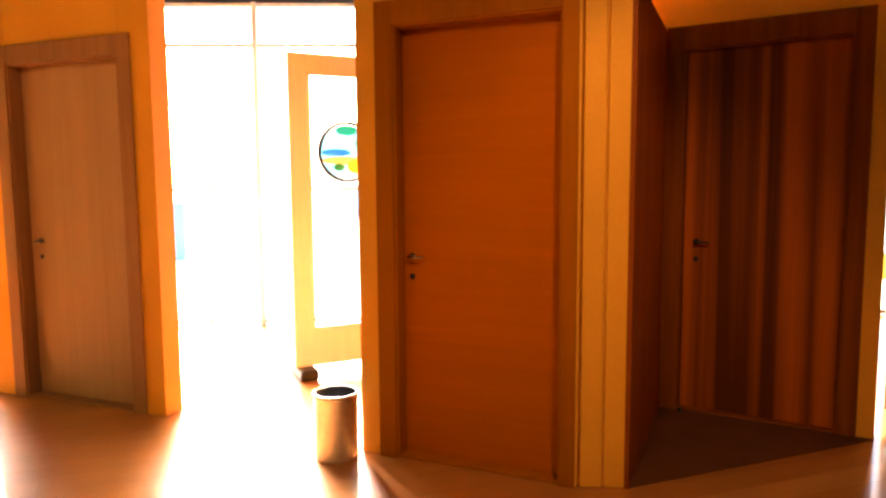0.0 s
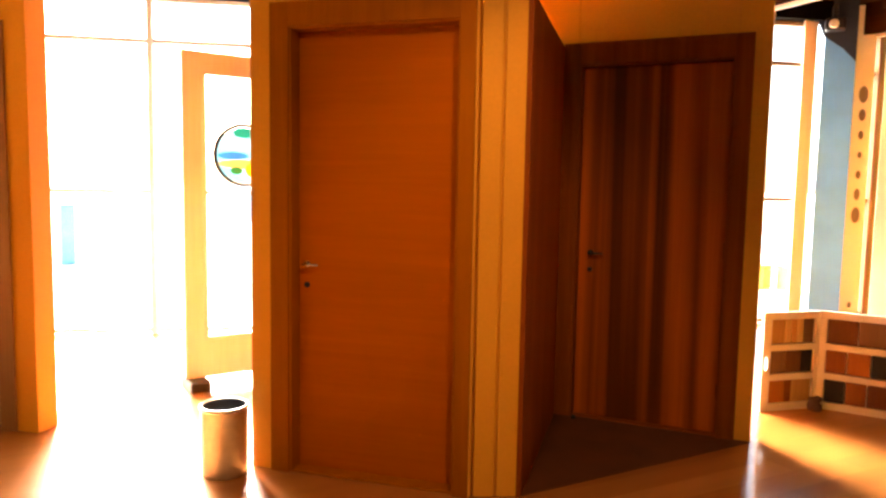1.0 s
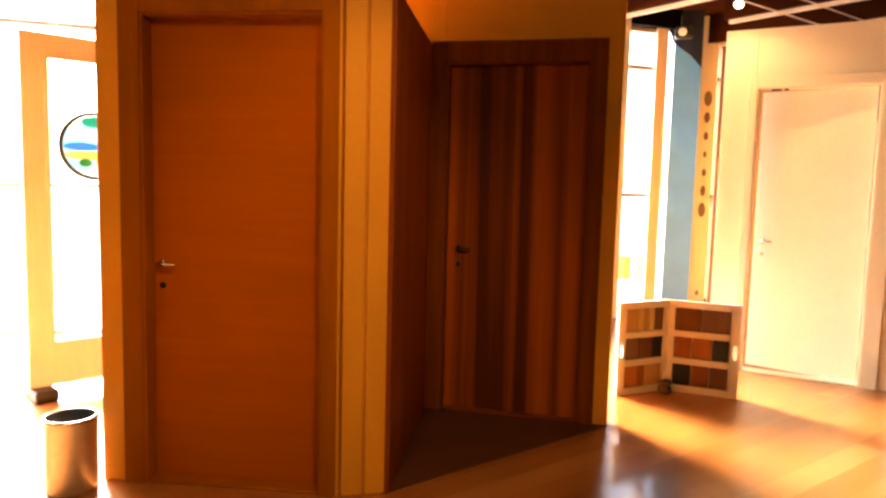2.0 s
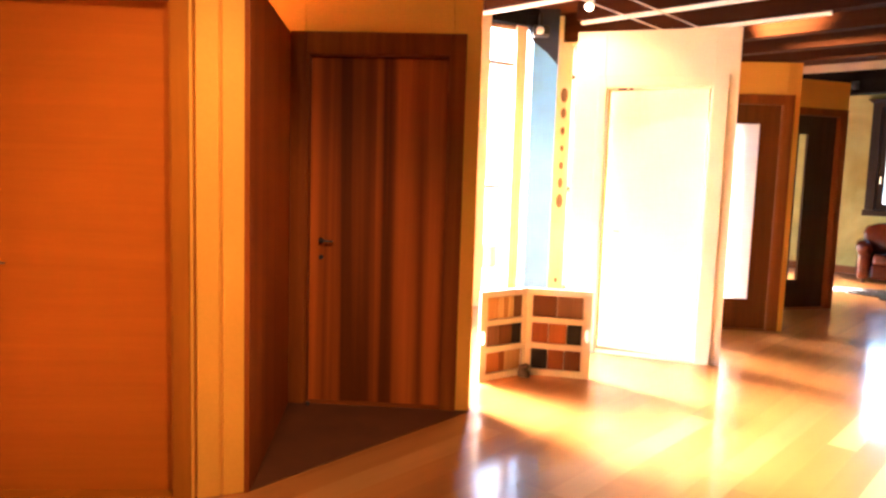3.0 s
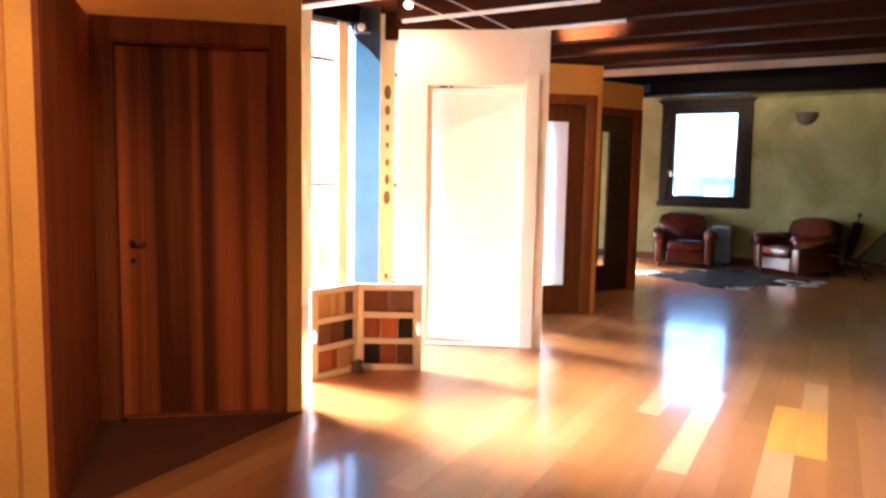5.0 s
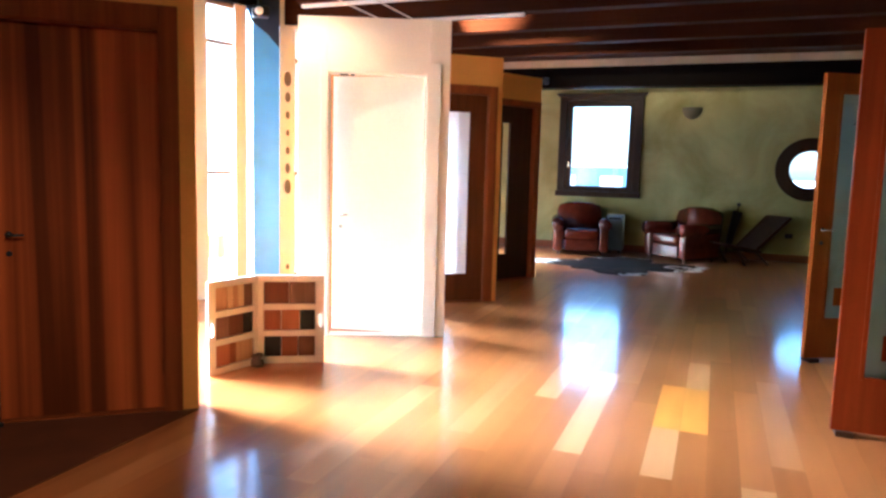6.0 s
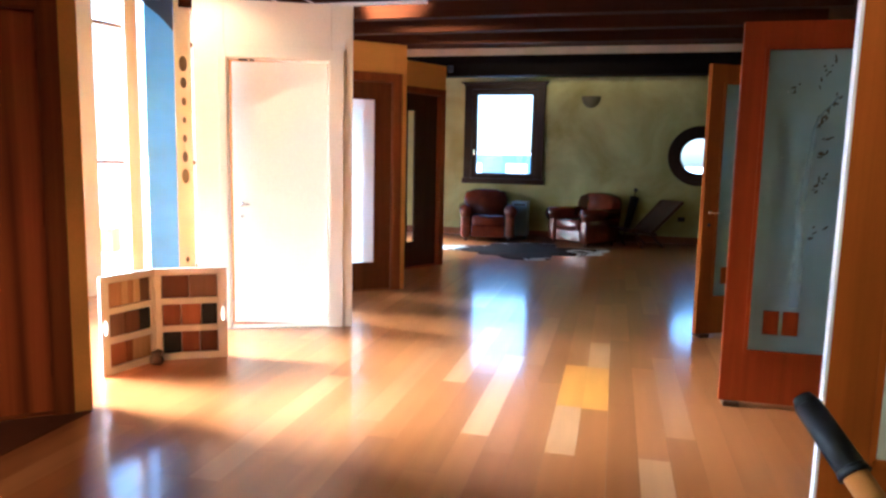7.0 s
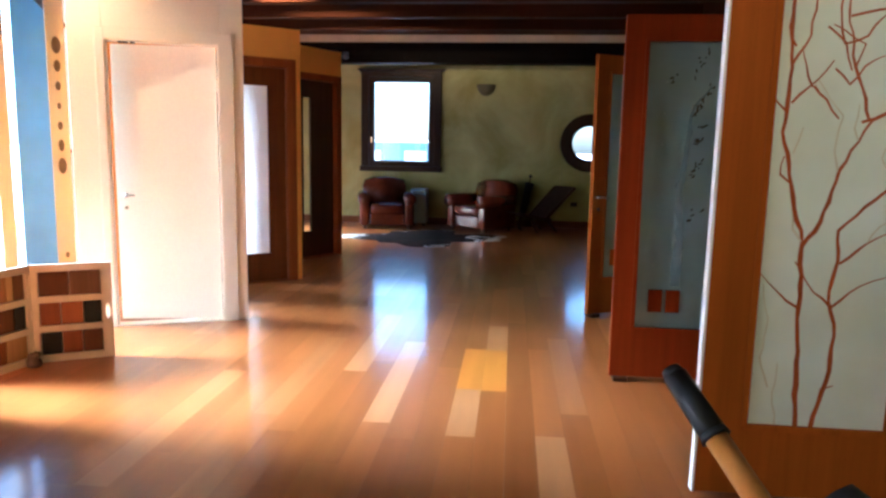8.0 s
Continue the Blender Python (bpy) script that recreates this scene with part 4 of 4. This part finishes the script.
# cowhide rug
HIDE, nt, b = material("cowhide", (0.1, 0.05, 0.03), 1.0)
b.inputs["Specular IOR Level"].default_value = 0.1
v = coords(nt, (1, 1, 1))
edge = nt.nodes.new("ShaderNodeTexGradient")
edge.gradient_type = "SPHERICAL"
nt.links.new(coords(nt, (0.72, 0.8, 1)), edge.inputs[0])
spread = nt.nodes.new("ShaderNodeMath")
spread.operation = "MULTIPLY_ADD"
spread.inputs[1].default_value = -0.42
nt.links.new(edge.outputs[1], spread.inputs[0])
nt.links.new(noise_tex(nt, v, 2.1, 5, 0.55, 1.2), spread.inputs[2])
sp = ramp(nt, spread.outputs[0], ((0.25, (0.010, 0.005, 0.004)), (0.42, (0.035, 0.014, 0.008)), (0.45, (0.76, 0.73, 0.68))))
nt.links.new(mix(nt, "MULTIPLY", 0.5, sp, noise_tex(nt, v, 120, 2)), b.inputs["Base Color"])
bm = bmesh.new()
n, lo, hi = 72, [], []
for i in range(n):
    a = 2 * math.pi * i / n
    r = 1.0 + 0.22 * math.cos(4 * a + 0.6) + 0.10 * math.sin(7 * a) + 0.05 * math.sin(13 * a + 1)
    p = (1.12 * r * math.cos(a), 0.92 * r * math.sin(a))
    lo.append(bm.verts.new((*p, 0)))
    hi.append(bm.verts.new((p[0] * 0.985, p[1] * 0.985, 0.008)))
bm.faces.new(hi)
for i in range(n):
    bm.faces.new((lo[i], lo[(i + 1) % n], hi[(i + 1) % n], hi[i]))
rug = part("cowhide_rug", bm, HIDE)
rug.matrix_world = pose(-0.95, 11.3, 0.001, 0, 0, 15)
tagged(rug, "dark brown and white cowhide rug before the armchairs", "rug")

# wooden barrow handles standing close by
bw = thing("barrow_handles", pose(0, 0, 0), "pair of smooth wooden handles with black rubber grips", "barrow")
for p0, p1 in (((0.597, 1.024, 1.146), (0.662, 0.923, 1.052)), ((0.612, 0.655, 1.187), (0.677, 0.554, 1.093))):
    p0, p1 = Vector(p0), Vector(p1)
    d = (p1 - p0).normalized()
    foot = p0 + d * (p0.z - 0.02) / -d.z
    h = part("handle", rod(p0 + d * 0.02, foot, 0.0128, 0.0145, 20), HONEY, bw, "varnished wooden handle", True)
    bm = rod(p0 + d * 0.006, p0 + d * 0.085, 0.0138, 0.0148, 24)
    add_rod(bm, p0 - d * 0.004, p0 + d * 0.007, 0.0100, 0.0138, 24)
    add_rod(bm, p0 + d * 0.077, p0 + d * 0.085, 0.0148, 0.0166, 24)
    part("grip", bm, BLACK_PLASTIC, h, "black rubber grip", True)

# ---- outside ----
# Lidded boxes stand in for coloured things outside that are too unclear.
for x, y, m, r, h in ((-9.1, 11.85, YELLOW, 0.16, 0.42), (-8.75, 12.15, YELLOW, 0.13, 0.42), (-17.5, -0.32, CRATE_BLUE, 0.15, 1.3), (-35, 7.4, CRATE_BLUE, 0.5, 1.55)):
    c = thing("crate", pose(x, y, -0.5, 0, 0, 10), "coloured box standing in for an unclear thing outside", "crate", "crates outside")
    part("body", box(-r, r, -r, r, 0, h, 0.03), m, c)
    part("lid", box(-r - 0.02, r + 0.02, -r - 0.02, r + 0.02, h, h + 0.05, 0.015), m, c)

hall = thing("distant_hall", pose(-3, 46, -0.5), "long low pale blue hall far outside the window", "building")
part("wall", box(-14, 2, 0, 8, 0, 2.35), PALE_BLUE, hall)
part("roof", box(-14.4, 2.4, -0.4, 8.4, 2.35, 2.5, 0.03), STONE_PALE, hall)
for i in range(5):
    part("window", box(-12.6 + 3 * i, -11.2 + 3 * i, -0.05, 0.01, 0.9, 1.8, 0.02), STONE_PALE, hall)

# ---- floor planks ----
PW, PL, GAP = 0.147, 1.54, 0.0003
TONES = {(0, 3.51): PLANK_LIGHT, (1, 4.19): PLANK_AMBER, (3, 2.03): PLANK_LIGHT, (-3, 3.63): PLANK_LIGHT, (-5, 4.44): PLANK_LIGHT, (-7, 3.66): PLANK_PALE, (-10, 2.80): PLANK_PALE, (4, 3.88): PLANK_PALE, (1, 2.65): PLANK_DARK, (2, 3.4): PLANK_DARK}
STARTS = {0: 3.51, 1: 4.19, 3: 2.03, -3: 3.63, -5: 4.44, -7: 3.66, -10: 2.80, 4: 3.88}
base = bmesh.new()
add_box(base, GAP, PW - GAP, GAP, PL - GAP, -0.02, 0.0)
meshes = {}
for m in (PLANK_LIGHT, PLANK_PALE, PLANK_MID, PLANK_DARK, PLANK_AMBER):
    me = bpy.data.meshes.new("plank")
    base.to_mesh(me)
    me.materials.append(m)
    meshes[m.name] = me
base.free()
rng = random.Random(4)
far_v, far_f = [], []
near = 0
for k in range(-60, 29):
    x0 = 0.123 + PW * k
    y = (STARTS[k] if k in STARTS else rng.uniform(0, PL)) - PL * 6
    while y < FAR_Y:
        if y > BACK_Y - PL and x0 > glass_x(y + PL / 2) - 0.1:
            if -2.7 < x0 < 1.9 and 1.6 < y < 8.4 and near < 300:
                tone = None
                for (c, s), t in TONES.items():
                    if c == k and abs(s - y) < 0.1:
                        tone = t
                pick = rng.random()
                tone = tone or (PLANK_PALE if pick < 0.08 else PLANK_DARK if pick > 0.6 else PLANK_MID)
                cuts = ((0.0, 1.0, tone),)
                # Two neighbouring planks are cut so that one amber patch spans both.
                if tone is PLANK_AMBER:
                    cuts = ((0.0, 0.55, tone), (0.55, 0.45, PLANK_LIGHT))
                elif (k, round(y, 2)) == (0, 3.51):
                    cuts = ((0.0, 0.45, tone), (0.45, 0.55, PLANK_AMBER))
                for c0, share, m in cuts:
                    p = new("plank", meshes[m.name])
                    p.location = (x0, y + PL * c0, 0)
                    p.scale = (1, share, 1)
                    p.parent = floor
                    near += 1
            else:
                i = len(far_v)
                y1 = min(y + PL, FAR_Y)
                far_v += [(x, q, z) for z in (-0.02, 0.0) for q in (y + GAP, y1 - GAP) for x in (x0 + GAP, x0 + PW - GAP)]
                far_f += [[i + j for j in q] for q in ((4, 5, 7, 6), (0, 1, 5, 4), (2, 6, 7, 3), (0, 4, 6, 2), (1, 3, 7, 5))]
        y += PL
me = bpy.data.meshes.new("planks")
me.from_pydata(far_v, [], far_f)
me.materials.append(PLANK_FAR)
fp = new("planks", me)
fp.parent = floor
tagged(fp, kind="stuff")
